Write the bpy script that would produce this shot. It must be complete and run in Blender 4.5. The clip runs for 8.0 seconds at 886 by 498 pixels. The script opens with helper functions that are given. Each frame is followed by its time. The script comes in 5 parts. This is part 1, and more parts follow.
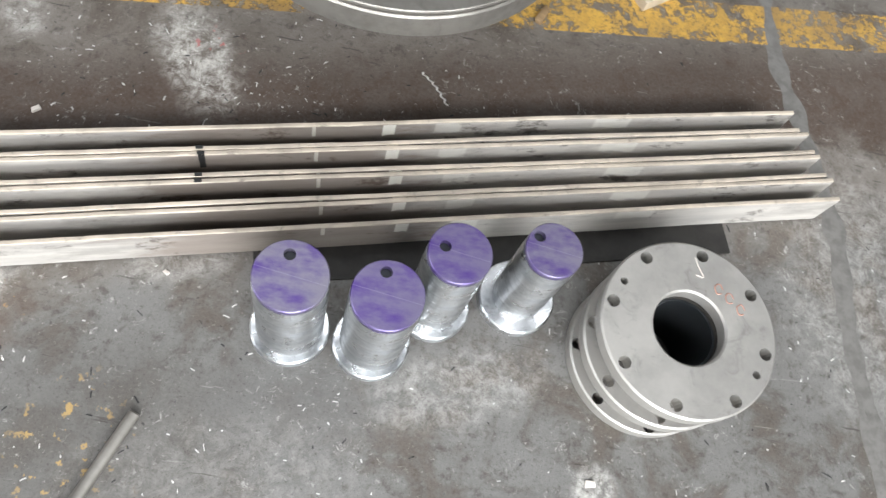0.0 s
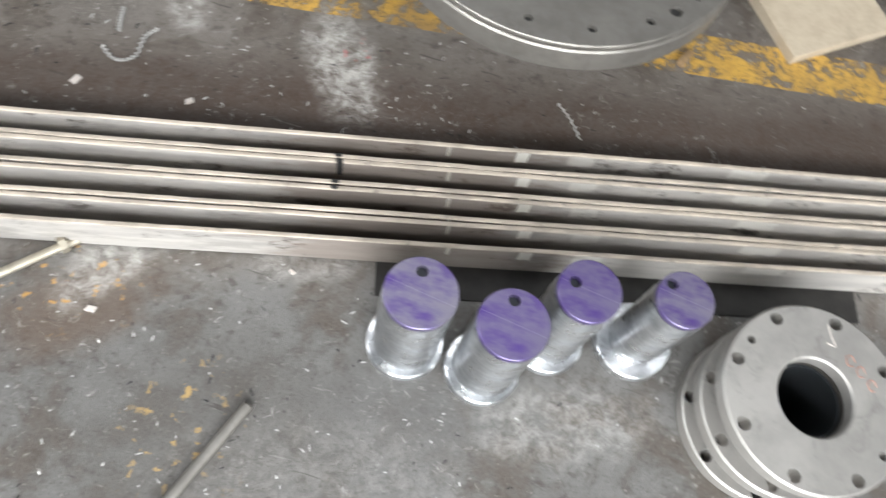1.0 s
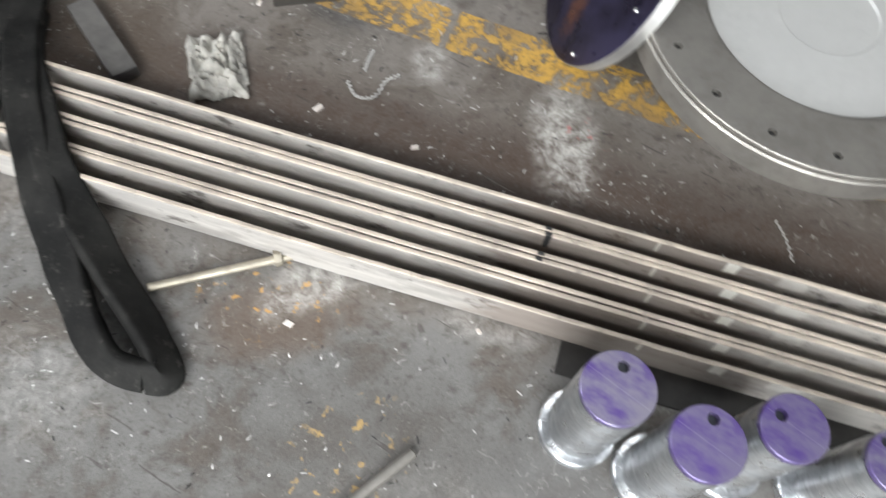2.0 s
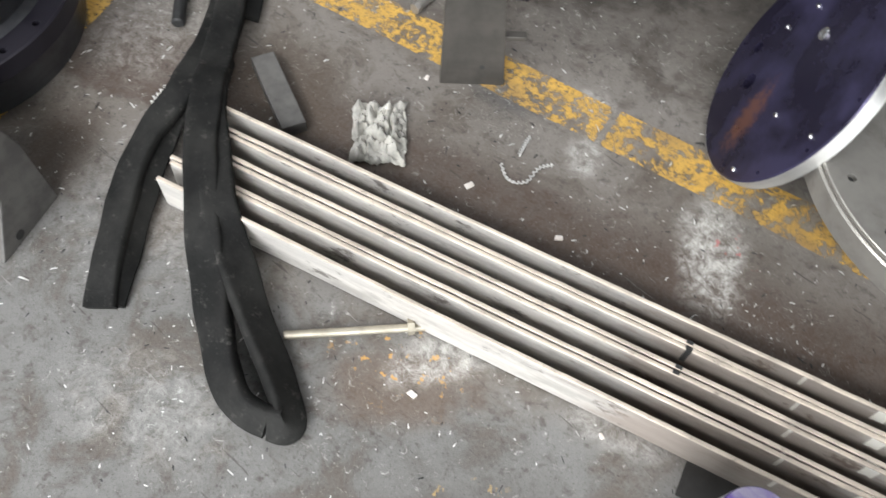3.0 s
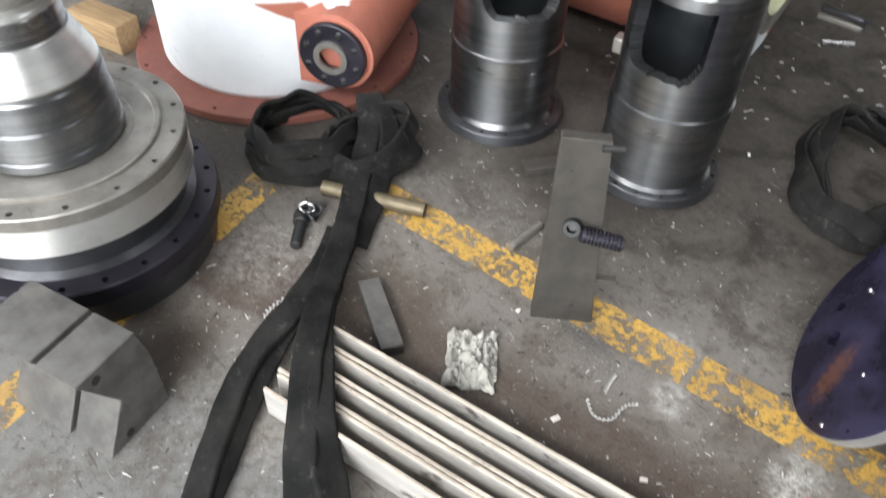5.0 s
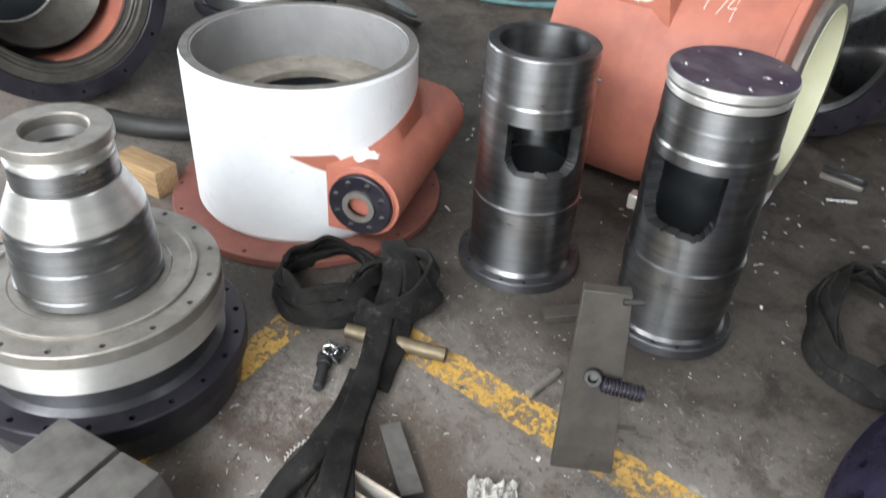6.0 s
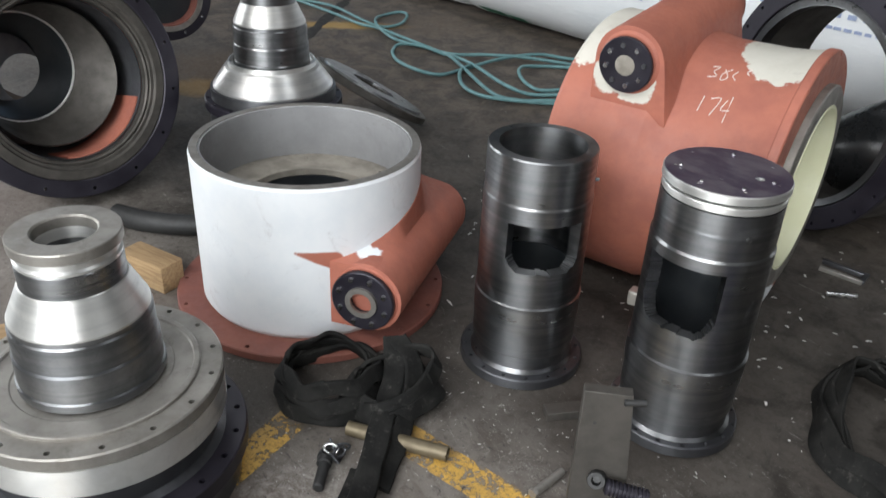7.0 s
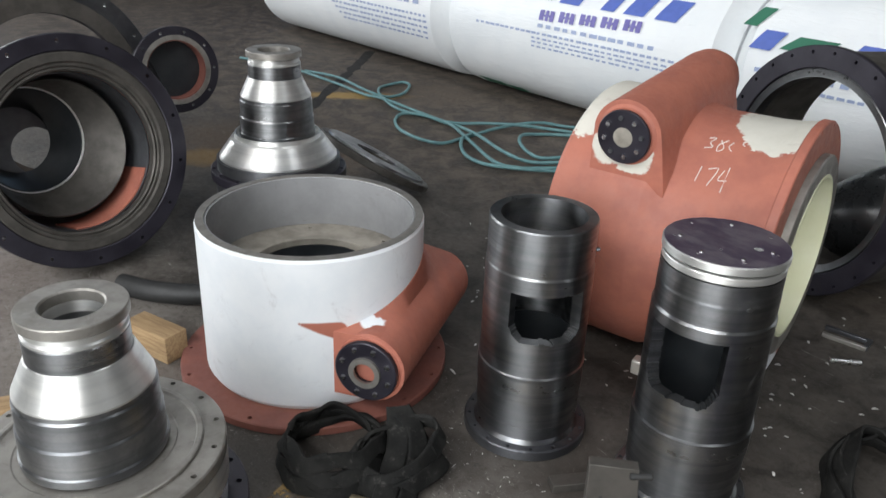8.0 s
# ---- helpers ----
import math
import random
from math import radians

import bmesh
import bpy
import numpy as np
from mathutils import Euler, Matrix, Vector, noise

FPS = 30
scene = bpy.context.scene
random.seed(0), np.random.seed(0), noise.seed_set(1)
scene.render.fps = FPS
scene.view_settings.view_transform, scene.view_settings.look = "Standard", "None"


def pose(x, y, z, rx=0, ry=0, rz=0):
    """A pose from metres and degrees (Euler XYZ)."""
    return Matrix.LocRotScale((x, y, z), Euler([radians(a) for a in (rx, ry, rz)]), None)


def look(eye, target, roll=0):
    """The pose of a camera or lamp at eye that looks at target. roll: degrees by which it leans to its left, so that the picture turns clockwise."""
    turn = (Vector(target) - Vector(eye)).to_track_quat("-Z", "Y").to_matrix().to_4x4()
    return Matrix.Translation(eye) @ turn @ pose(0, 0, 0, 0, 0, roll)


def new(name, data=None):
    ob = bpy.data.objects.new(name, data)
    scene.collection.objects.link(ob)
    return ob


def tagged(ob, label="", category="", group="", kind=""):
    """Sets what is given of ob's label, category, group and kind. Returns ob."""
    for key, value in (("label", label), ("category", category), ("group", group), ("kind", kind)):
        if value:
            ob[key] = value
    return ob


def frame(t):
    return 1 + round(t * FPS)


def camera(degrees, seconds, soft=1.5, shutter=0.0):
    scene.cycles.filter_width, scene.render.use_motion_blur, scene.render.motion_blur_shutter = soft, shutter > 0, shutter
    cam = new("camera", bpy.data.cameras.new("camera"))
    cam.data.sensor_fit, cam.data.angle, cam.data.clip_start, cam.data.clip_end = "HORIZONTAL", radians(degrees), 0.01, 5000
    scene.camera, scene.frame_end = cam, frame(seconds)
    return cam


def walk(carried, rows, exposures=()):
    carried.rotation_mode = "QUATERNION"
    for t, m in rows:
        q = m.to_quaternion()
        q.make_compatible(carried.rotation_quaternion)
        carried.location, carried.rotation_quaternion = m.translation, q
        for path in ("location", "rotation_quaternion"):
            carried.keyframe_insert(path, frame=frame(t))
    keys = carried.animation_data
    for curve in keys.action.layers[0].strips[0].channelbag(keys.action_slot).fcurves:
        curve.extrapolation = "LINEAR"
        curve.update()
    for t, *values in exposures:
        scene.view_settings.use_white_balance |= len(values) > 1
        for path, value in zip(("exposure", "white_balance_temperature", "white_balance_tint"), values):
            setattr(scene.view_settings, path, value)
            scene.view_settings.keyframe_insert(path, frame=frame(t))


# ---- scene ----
cam = camera(58.7, 8.0, soft=1.45, shutter=0.5)
PATH = [
    (0, (0.347, 0.473, 1.428), (0.584, 1.27, -0.391), 25.8),
    (0.5, (0.315, 0.473, 1.425), (0.495, 1.272, -0.4), 24.8),
    (1, (0.263, 0.465, 1.42), (0.297, 1.27, -0.41), 19.9),
    (1.5, (0.195, 0.445, 1.415), (0.023, 1.245, -0.41), 13.4),
    (2, (0.135, 0.437, 1.423), (-0.186, 1.23, -0.385), 10.1),
    (2.2, (0.114, 0.435, 1.428), (-0.286, 1.228, -0.364), 7.7),
    (3.3, (0.029, 0.377, 1.425), (-0.614, 1.177, -0.292), 5.8),
    (3.5, (0.037, 0.369, 1.413), (-0.638, 1.182, -0.285), 5.3),
    (4, (0.033, 0.357, 1.429), (-0.715, 1.222, -0.212), 4.7),
    (4.5, (0.019, 0.349, 1.471), (-0.865, 1.282, -0.061), 3.6),
    (4.7, (0.003, 0.344, 1.494), (-0.936, 1.282, -0.002), 3.4),
    (6, (-0.006, 0.273, 1.575), (-1.204, 1.372, 0.41), 3.4),
    (6.5, (-0.004, 0.279, 1.594), (-1.27, 1.413, 0.541), 2.9),
    (7, (-0.001, 0.276, 1.614), (-1.3, 1.436, 0.632), 2.9),
    (7.5, (0.005, 0.275, 1.628), (-1.332, 1.457, 0.726), 2.7),
    (8, (0.004, 0.268, 1.644), (-1.358, 1.466, 0.803), 2.4),
]
walk(cam, [(t, look(eye, target, roll)) for t, eye, target, roll in PATH],
     [(0.0, -0.10), (1.0, -0.16), (2.0, -0.2), (3.5, 0.10), (4.5, 0.10), (6.0, 0.0), (7.0, -0.5), (8.0, -0.6)])

# ---- world and light ----
world = bpy.data.worlds.new("world")
scene.world = world
world.use_nodes = True
wn, wl = world.node_tree.nodes, world.node_tree.links
wn.clear()
sky = wn.new("ShaderNodeTexSky")
sky.sky_type, sky.sun_disc = "NISHITA", False
sky.sun_elevation, sky.sun_rotation = radians(40), radians(200)
bg = wn.new("ShaderNodeBackground")
bg.inputs["Strength"].default_value = 0.12
wo = wn.new("ShaderNodeOutputWorld")
wl.new(sky.outputs[0], bg.inputs[0])
wl.new(bg.outputs[0], wo.inputs[0])


def area(name, m, sx, sy, watts, colour):
    d = bpy.data.lights.new(name, "AREA")
    d.shape, d.size, d.size_y, d.energy, d.color = "RECTANGLE", sx, sy, watts, colour
    ob = new(name, d)
    ob.matrix_world = m
    return ob


# all unseen: gate daylight behind the camera, an added side lamp that lifts the rolls, two assumed rooflights across
# the hall
area("gate_daylight", look((2.4, -6.6, 2.4), (-0.6, 2, 0.6)), 6.0, 4.2, 1000, (0.95, 0.98, 1.0))
area("rolls_fill_light", look((-12.3, -1.5, 3.0), (-5.0, 4.5, 0.5)), 9.0, 2.6, 800, (0.95, 0.98, 1.0))
area("rooflight_daylight", look((2.0, -5.2, 6.9), (2.0, -5.199, 0)), 13.0, 1.8, 1900, (0.97, 0.99, 1.0))
area("rooflight_daylight", look((-2.0, 3.0, 6.9), (-2.0, 3.001, 0)), 16.0, 1.2, 220, (0.97, 0.99, 1.0))

# ---- materials ----


class Nodes:
    """A node material under construction."""

    def __init__(self, name):
        self.mat = bpy.data.materials.new(name)
        self.mat.use_nodes = True
        self.n, self.l = self.mat.node_tree.nodes, self.mat.node_tree.links
        self.bsdf = self.n["Principled BSDF"]
        self.out = self.n["Material Output"]
        self.pos = self.n.new("ShaderNodeTexCoord").outputs["Object"]

    def put(self, value, socket):
        if isinstance(value, (int, float)):
            socket.default_value = value
        elif isinstance(value, tuple):
            socket.default_value = (*value, 1.0) if len(value) == 3 and socket.type == "RGBA" else value
        else:
            self.l.new(value, socket)

    def math(self, op, a, b=0.0, c=0.0):
        nd = self.n.new("ShaderNodeMath")
        nd.operation = op
        for v, s in zip((a, b, c), nd.inputs):
            self.put(v, s)
        return nd.outputs[0]

    def stretch(self, sx, sy, sz, rz=0.0, vec=None):
        nd = self.n.new("ShaderNodeMapping")
        nd.inputs["Scale"].default_value = (sx, sy, sz)
        nd.inputs["Rotation"].default_value = (0, 0, rz)
        self.l.new(vec or self.pos, nd.inputs[0])
        return nd.outputs[0]

    def noise(self, scale, detail=4.0, rough=0.55, vec=None, warp=0.0):
        nd = self.n.new("ShaderNodeTexNoise")
        self.l.new(vec or self.pos, nd.inputs["Vector"])
        for k, v in (("Scale", scale), ("Detail", detail), ("Roughness", rough), ("Distortion", warp)):
            nd.inputs[k].default_value = v
        return nd.outputs["Fac"]

    def cells(self, scale, vec=None, feature="F1"):
        nd = self.n.new("ShaderNodeTexVoronoi")
        nd.feature = feature
        self.l.new(vec or self.pos, nd.inputs["Vector"])
        nd.inputs["Scale"].default_value = scale
        return nd.outputs["Distance"]

    def step(self, x, lo, hi, a=0.0, b=1.0):
        nd = self.n.new("ShaderNodeMapRange")
        nd.interpolation_type = "SMOOTHSTEP"
        for v, k in ((x, "Value"), (lo, "From Min"), (hi, "From Max"), (a, "To Min"), (b, "To Max")):
            self.put(v, nd.inputs[k])
        return nd.outputs[0]

    def mix(self, f, a, b):
        nd = self.n.new("ShaderNodeMix")
        nd.data_type = "RGBA"
        self.put(f, nd.inputs["Factor"])
        self.put(a, nd.inputs[6])
        self.put(b, nd.inputs[7])
        return nd.outputs[2]

    def axis(self, i, vec=None):
        nd = self.n.new("ShaderNodeSeparateXYZ")
        self.l.new(vec or self.pos, nd.inputs[0])
        return nd.outputs[i]

    def blob(self, x, y, rx, ry, turn=0.0, soft=0.55, wob=0.5, scale=14.0):
        """An uneven spot on the floor plane: 1 inside, 0 outside."""
        nd = self.n.new("ShaderNodeMapping")
        nd.vector_type = "TEXTURE"
        nd.inputs["Location"].default_value = (x, y, 0)
        nd.inputs["Rotation"].default_value = (0, 0, radians(turn))
        nd.inputs["Scale"].default_value = (rx, ry, 1000.0)
        self.l.new(self.pos, nd.inputs[0])
        ln = self.n.new("ShaderNodeVectorMath")
        ln.operation = "LENGTH"
        self.l.new(nd.outputs[0], ln.inputs[0])
        d = self.math("ADD", ln.outputs["Value"], self.math("MULTIPLY", self.math("SUBTRACT", self.noise(scale, 6, 0.65), 0.5), wob * 2))
        return self.step(d, 1.0 + soft * 0.3, 1.0 - soft, 0.0, 1.0)

    def bump(self, height, strength, dist=0.002):
        nd = self.n.new("ShaderNodeBump")
        nd.inputs["Strength"].default_value, nd.inputs["Distance"].default_value = strength, dist
        self.l.new(height, nd.inputs["Height"])
        self.l.new(nd.outputs[0], self.bsdf.inputs["Normal"])

    def done(self, colour, rough, metal=0.0, spec=None):
        self.put(colour, self.bsdf.inputs["Base Color"])
        self.put(rough, self.bsdf.inputs["Roughness"])
        self.put(metal, self.bsdf.inputs["Metallic"])
        if spec is not None:
            self.bsdf.inputs["Specular IOR Level"].default_value = spec
        return self.mat


def painted(name, c, c2, grime=(0.08, 0.06, 0.05), amount=0.35, rough=0.5, scale=6.0, relief=0.25):
    """Paint or primer: two tones, grime in patches, small scratches, slight brush relief."""
    m = Nodes(name)
    a = m.noise(scale, 5, 0.6)
    b = m.noise(scale * 9, 5, 0.65)
    col = m.mix(m.step(a, 0.35, 0.68), c, c2)
    g = m.math("MULTIPLY", m.step(m.noise(scale * 1.7, 7, 0.7, warp=0.6), 0.56, 0.78), amount)
    col = m.mix(g, col, grime)
    sc = m.math("MULTIPLY", m.step(m.noise(30, 4, 0.7, vec=m.stretch(1, 0.25, 3)), 0.67, 0.74), amount * 0.7)
    col = m.mix(sc, col, grime)
    m.bump(m.math("ADD", b, m.math("MULTIPLY", a, 0.5)), relief, 0.0015)
    return m.done(col, m.step(b, 0.3, 0.7, rough - 0.08, rough + 0.12))


def steel(name, c, c2, rough=0.32, metal=1.0, rings=0.0, stain=0.3, dark=(0.05, 0.045, 0.04), scale=7.0, relief=0.12):
    """Machined or cast steel: two tones, oily stains, and fine turning lines round z where rings > 0."""
    m = Nodes(name)
    a = m.noise(scale, 6, 0.6)
    f = m.noise(scale * 14, 4, 0.7)
    col = m.mix(m.step(a, 0.32, 0.7), c, c2)
    r = m.step(a, 0.3, 0.72, rough - 0.07, rough + 0.1)
    h = m.math("MULTIPLY", f, 0.5)
    if rings:
        t = m.noise(1.0, 5, 0.75, vec=m.stretch(1.2, 1.2, 190))
        t2 = m.noise(1.0, 3, 0.6, vec=m.stretch(0.8, 0.8, 26))
        col = m.mix(m.math("MULTIPLY", m.step(t2, 0.42, 0.62), rings), col, (c[0] * 0.42, c[1] * 0.43, c[2] * 0.45))
        r = m.math("ADD", r, m.math("MULTIPLY", m.math("SUBTRACT", t2, 0.5), 0.35 * rings))
        h = m.math("ADD", h, m.math("MULTIPLY", t, 1.2))
    s = m.math("MULTIPLY", m.step(m.noise(scale * 1.9, 8, 0.72, warp=0.8), 0.54, 0.74), stain)
    col = m.mix(s, col, dark)
    r = m.math("ADD", r, m.math("MULTIPLY", s, 0.25))
    m.bump(h, relief, 0.001)
    if rings:
        tn = m.n.new("ShaderNodeTangent")
        tn.direction_type, tn.axis = "RADIAL", "Z"
        m.l.new(tn.outputs[0], m.bsdf.inputs["Tangent"])
        m.bsdf.inputs["Anisotropic"].default_value = 0.75
        m.bsdf.inputs["Anisotropic Rotation"].default_value = 0.25
    return m.done(col, r, m.math("SUBTRACT", metal, m.math("MULTIPLY", s, 0.5 * metal)))


M_TURNED = steel("turned_steel", (0.36, 0.365, 0.37), (0.20, 0.203, 0.21), 0.34, rings=0.65, stain=0.4, relief=0.15)
M_BRIGHT = steel("bright_turned_steel", (0.86, 0.86, 0.84), (0.70, 0.69, 0.66), 0.40, metal=0.86, rings=0.3, stain=0.12, relief=0.12)
M_SMEARED = steel("hand_smeared_steel", (0.88, 0.89, 0.90), (0.42, 0.44, 0.46), 0.30, rings=0.6, stain=0.55, scale=18, relief=0.2)
M_DARKSTEEL = steel("dark_oiled_steel", (0.16, 0.165, 0.175), (0.10, 0.10, 0.11), 0.38, metal=0.85, rings=0.25, stain=0.3)
M_PIPEFLANGE = steel("pale_flange_steel", (0.50, 0.48, 0.45), (0.38, 0.365, 0.345), 0.48, metal=0.6, stain=0.35, scale=9)
M_FLANGE = steel("grey_flange_steel", (0.38, 0.36, 0.33), (0.24, 0.226, 0.206), 0.46, metal=0.72, stain=0.32, scale=9)
M_PLATE = steel("dull_plate_steel", (0.105, 0.096, 0.086), (0.062, 0.057, 0.051), 0.55, metal=0.5, stain=0.4, scale=9)
M_BLUEBLACK = steel("blue_black_flange", (0.020, 0.018, 0.026), (0.034, 0.031, 0.042), 0.42, metal=0.4, stain=0.25)
M_BRUSHED = steel("brushed_disc_steel", (0.82, 0.82, 0.80), (0.70, 0.70, 0.68), 0.45, metal=0.55, stain=0.08, scale=5)
M_BLOCK = steel("worn_block_steel", (0.165, 0.158, 0.148), (0.105, 0.10, 0.096), 0.55, metal=0.4, stain=0.35, scale=14)
# Near-black; in hole bottoms, hole discs and gaps it replaces their shade.
M_NEARBLACK = steel("near_black_steel", (0.06, 0.06, 0.06), (0.04, 0.04, 0.04), 0.5, metal=0.6)
# Near-black colour stands in for the shade inside bores and recesses.
M_BOREDARK = steel("dark_bore_shade", (0.035, 0.04, 0.045), (0.055, 0.06, 0.065), 0.35, metal=0.5)
M_WHITE = painted("white_primer", (0.78, 0.80, 0.82), (0.74, 0.77, 0.80), (0.35, 0.33, 0.32), 0.22, 0.5)
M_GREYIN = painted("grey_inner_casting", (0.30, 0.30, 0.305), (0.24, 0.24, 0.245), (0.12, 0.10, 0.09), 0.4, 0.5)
M_DUSTY = painted("dusty_casting_floor", (0.34, 0.31, 0.265), (0.22, 0.20, 0.17), (0.14, 0.11, 0.09), 0.5, 0.65, 12)
M_ORANGE = painted("red_oxide_primer", (0.43, 0.145, 0.095), (0.34, 0.115, 0.08), (0.20, 0.075, 0.06), 0.4, 0.62)
M_OXIDE_DIRTY = painted("dirty_red_oxide", (0.20, 0.075, 0.06), (0.26, 0.095, 0.07), (0.09, 0.06, 0.055), 0.6, 0.65)
M_CREAM = painted("cream_lining", (0.80, 0.80, 0.58), (0.76, 0.76, 0.52), (0.5, 0.48, 0.32), 0.15, 0.5)


def dye_material():
    """Purple layout dye brushed over steel, rubbed thin at the rim and in strokes."""
    m = Nodes("purple_layout_dye")
    a = m.noise(9, 5, 0.6, vec=m.stretch(1.0, 2.4, 1))
    b = m.noise(50, 5, 0.7)
    k = m.step(m.math("ADD", a, m.math("MULTIPLY", b, 0.25)), 0.40, 0.72)
    info = m.n.new("ShaderNodeObjectInfo")
    thin = m.math("MULTIPLY", k, m.math("ADD", 0.55, m.math("MULTIPLY", info.outputs["Random"], 0.4)))
    col = m.mix(thin, (0.075, 0.036, 0.215), (0.25, 0.235, 0.29))
    line = m.step(m.math("ABSOLUTE", m.math("ADD", m.axis(1), m.math("MULTIPLY", m.axis(0), 0.12))), 0.0003, 0.0008, 0.12, 0.0)
    col = m.mix(line, col, (0.75, 0.75, 0.78))
    m.bump(b, 0.08, 0.001)
    return m.done(col, m.step(a, 0.3, 0.7, 0.28, 0.42), 0.55)


def disc_dye_material():
    """Dark indigo dye on a big disc, with a rust-brown rubbed stroke."""
    m = Nodes("indigo_dyed_disc")
    a = m.noise(6, 5, 0.6)
    b = m.noise(60, 6, 0.75)
    col = m.mix(m.step(a, 0.42, 0.66), (0.026, 0.022, 0.044), (0.060, 0.054, 0.115))
    st = m.blob(0.05, -0.125, 0.085, 0.036, -54, 0.7, 1.1, 60)
    col = m.mix(m.math("MULTIPLY", st, 0.75), col, (0.23, 0.10, 0.065))
    col = m.mix(m.step(b, 0.68, 0.76, 0.0, 0.35), col, (0.30, 0.30, 0.36))
    m.bump(b, 0.1, 0.001)
    return m.done(col, m.step(a, 0.3, 0.7, 0.22, 0.36), 0.6)


def purple_cover_material():
    m = Nodes("worn_purple_cover_face")
    a = m.noise(11, 6, 0.65, vec=m.stretch(1, 1.8, 1))
    b = m.noise(70, 5, 0.7)
    col = m.mix(m.step(a, 0.38, 0.66), (0.13, 0.10, 0.16), (0.24, 0.21, 0.25))
    col = m.mix(m.step(b, 0.7, 0.78, 0, 0.5), col, (0.55, 0.53, 0.52))
    m.bump(b, 0.1, 0.001)
    return m.done(col, m.step(a, 0.3, 0.7, 0.3, 0.45), 0.7)


def strap_material():
    """Grimy woven polyester webbing: lengthwise ribs, greased dark, paler rubbed fibres."""
    m = Nodes("grimy_black_webbing")
    a = m.noise(9, 6, 0.6)
    f = m.noise(95, 5, 0.75)
    col = m.mix(m.step(a, 0.35, 0.7), (0.010, 0.010, 0.0097), (0.024, 0.0235, 0.022))
    col = m.mix(m.step(f, 0.56, 0.74, 0, 0.5), col, (0.05, 0.048, 0.044))
    col = m.mix(m.step(m.noise(24, 6, 0.75), 0.56, 0.70, 0, 0.5), col, (0.10, 0.095, 0.086))
    m.bump(m.math("ADD", f, m.noise(40, 3, 0.6)), 0.5, 0.002)
    return m.done(col, 0.8, 0.0, 0.14)


def wood_material():
    m = Nodes("raw_pine")
    g = m.noise(7, 5, 0.6, vec=m.stretch(1, 12, 12), warp=0.5)
    col = m.mix(m.step(g, 0.3, 0.7), (0.40, 0.27, 0.14), (0.26, 0.165, 0.085))
    col = m.mix(m.step(m.noise(11, 6, 0.7), 0.55, 0.75, 0, 0.45), col, (0.12, 0.09, 0.07))
    m.bump(g, 0.3, 0.002)
    return m.done(col, 0.75)


def board_material():
    m = Nodes("dusty_chipboard")
    g = m.noise(26, 6, 0.7)
    col = m.mix(m.step(g, 0.3, 0.7), (0.56, 0.48, 0.36), (0.46, 0.38, 0.28))
    col = m.mix(m.step(m.noise(7, 6, 0.7), 0.58, 0.75, 0, 0.3), col, (0.2, 0.16, 0.12))
    m.bump(g, 0.2, 0.001)
    return m.done(col, 0.8)


def channel_material():
    """Bare channel steel: pale rolled faces with long streaks, mill scale patches, a row of pale bands high on the
    flanges.
    """
    m = Nodes("bare_channel_steel")
    long_ = m.noise(1.0, 6, 0.65, vec=m.stretch(3.0, 60, 34))
    pat = m.noise(6.0, 7, 0.72, vec=m.stretch(0.6, 2.2, 2.2))
    fine = m.noise(120, 4, 0.7)
    col = m.mix(m.step(long_, 0.33, 0.66), (0.60, 0.57, 0.53), (0.47, 0.445, 0.42))
    col = m.mix(m.step(pat, 0.50, 0.66, 0, 0.6), col, (0.27, 0.25, 0.23))
    col = m.mix(m.step(m.noise(17, 7, 0.75, vec=m.stretch(0.5, 1, 1)), 0.56, 0.66, 0, 0.85), col, (0.080, 0.066, 0.056))
    x, z = m.axis(0), m.axis(2)
    oil = m.math("ADD", m.math("ABSOLUTE", m.math("SUBTRACT", x, 1.20)), m.math("MULTIPLY", m.math("SUBTRACT", pat, 0.5), 0.9))
    col = m.mix(m.step(oil, 0.36, 0.16, 0, 0.6), col, (0.15, 0.10, 0.072))
    high = m.step(m.math("ADD", z, m.math("MULTIPLY", m.math("SUBTRACT", m.noise(30, 3, 0.5), 0.5), 0.03)), 0.056, 0.06)
    for at, wd, k in ((1.425, 0.014, 0.95), (1.278, 0.004, 0.6), (1.545, 0.030, 0.4), (1.90, 0.045, 0.5)):
        band = m.step(m.math("ABSOLUTE", m.math("SUBTRACT", x, at)), wd, wd * 0.8)
        col = m.mix(m.math("MULTIPLY", m.math("MULTIPLY", band, high), k), col, (0.84, 0.82, 0.76))
    m.bump(m.math("ADD", fine, m.math("MULTIPLY", long_, 0.6)), 0.3, 0.0012)
    return m.done(col, m.step(pat, 0.3, 0.7, 0.42, 0.6), 0.3)


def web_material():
    """The trough of a channel, coloured dark for oil and dust and for the shade between flanges."""
    m = Nodes("dark_channel_web")
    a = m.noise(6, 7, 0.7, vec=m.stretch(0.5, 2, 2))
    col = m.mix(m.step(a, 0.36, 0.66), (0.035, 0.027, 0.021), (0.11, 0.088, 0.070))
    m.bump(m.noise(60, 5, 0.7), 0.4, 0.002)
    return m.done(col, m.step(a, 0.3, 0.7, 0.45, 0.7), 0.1)


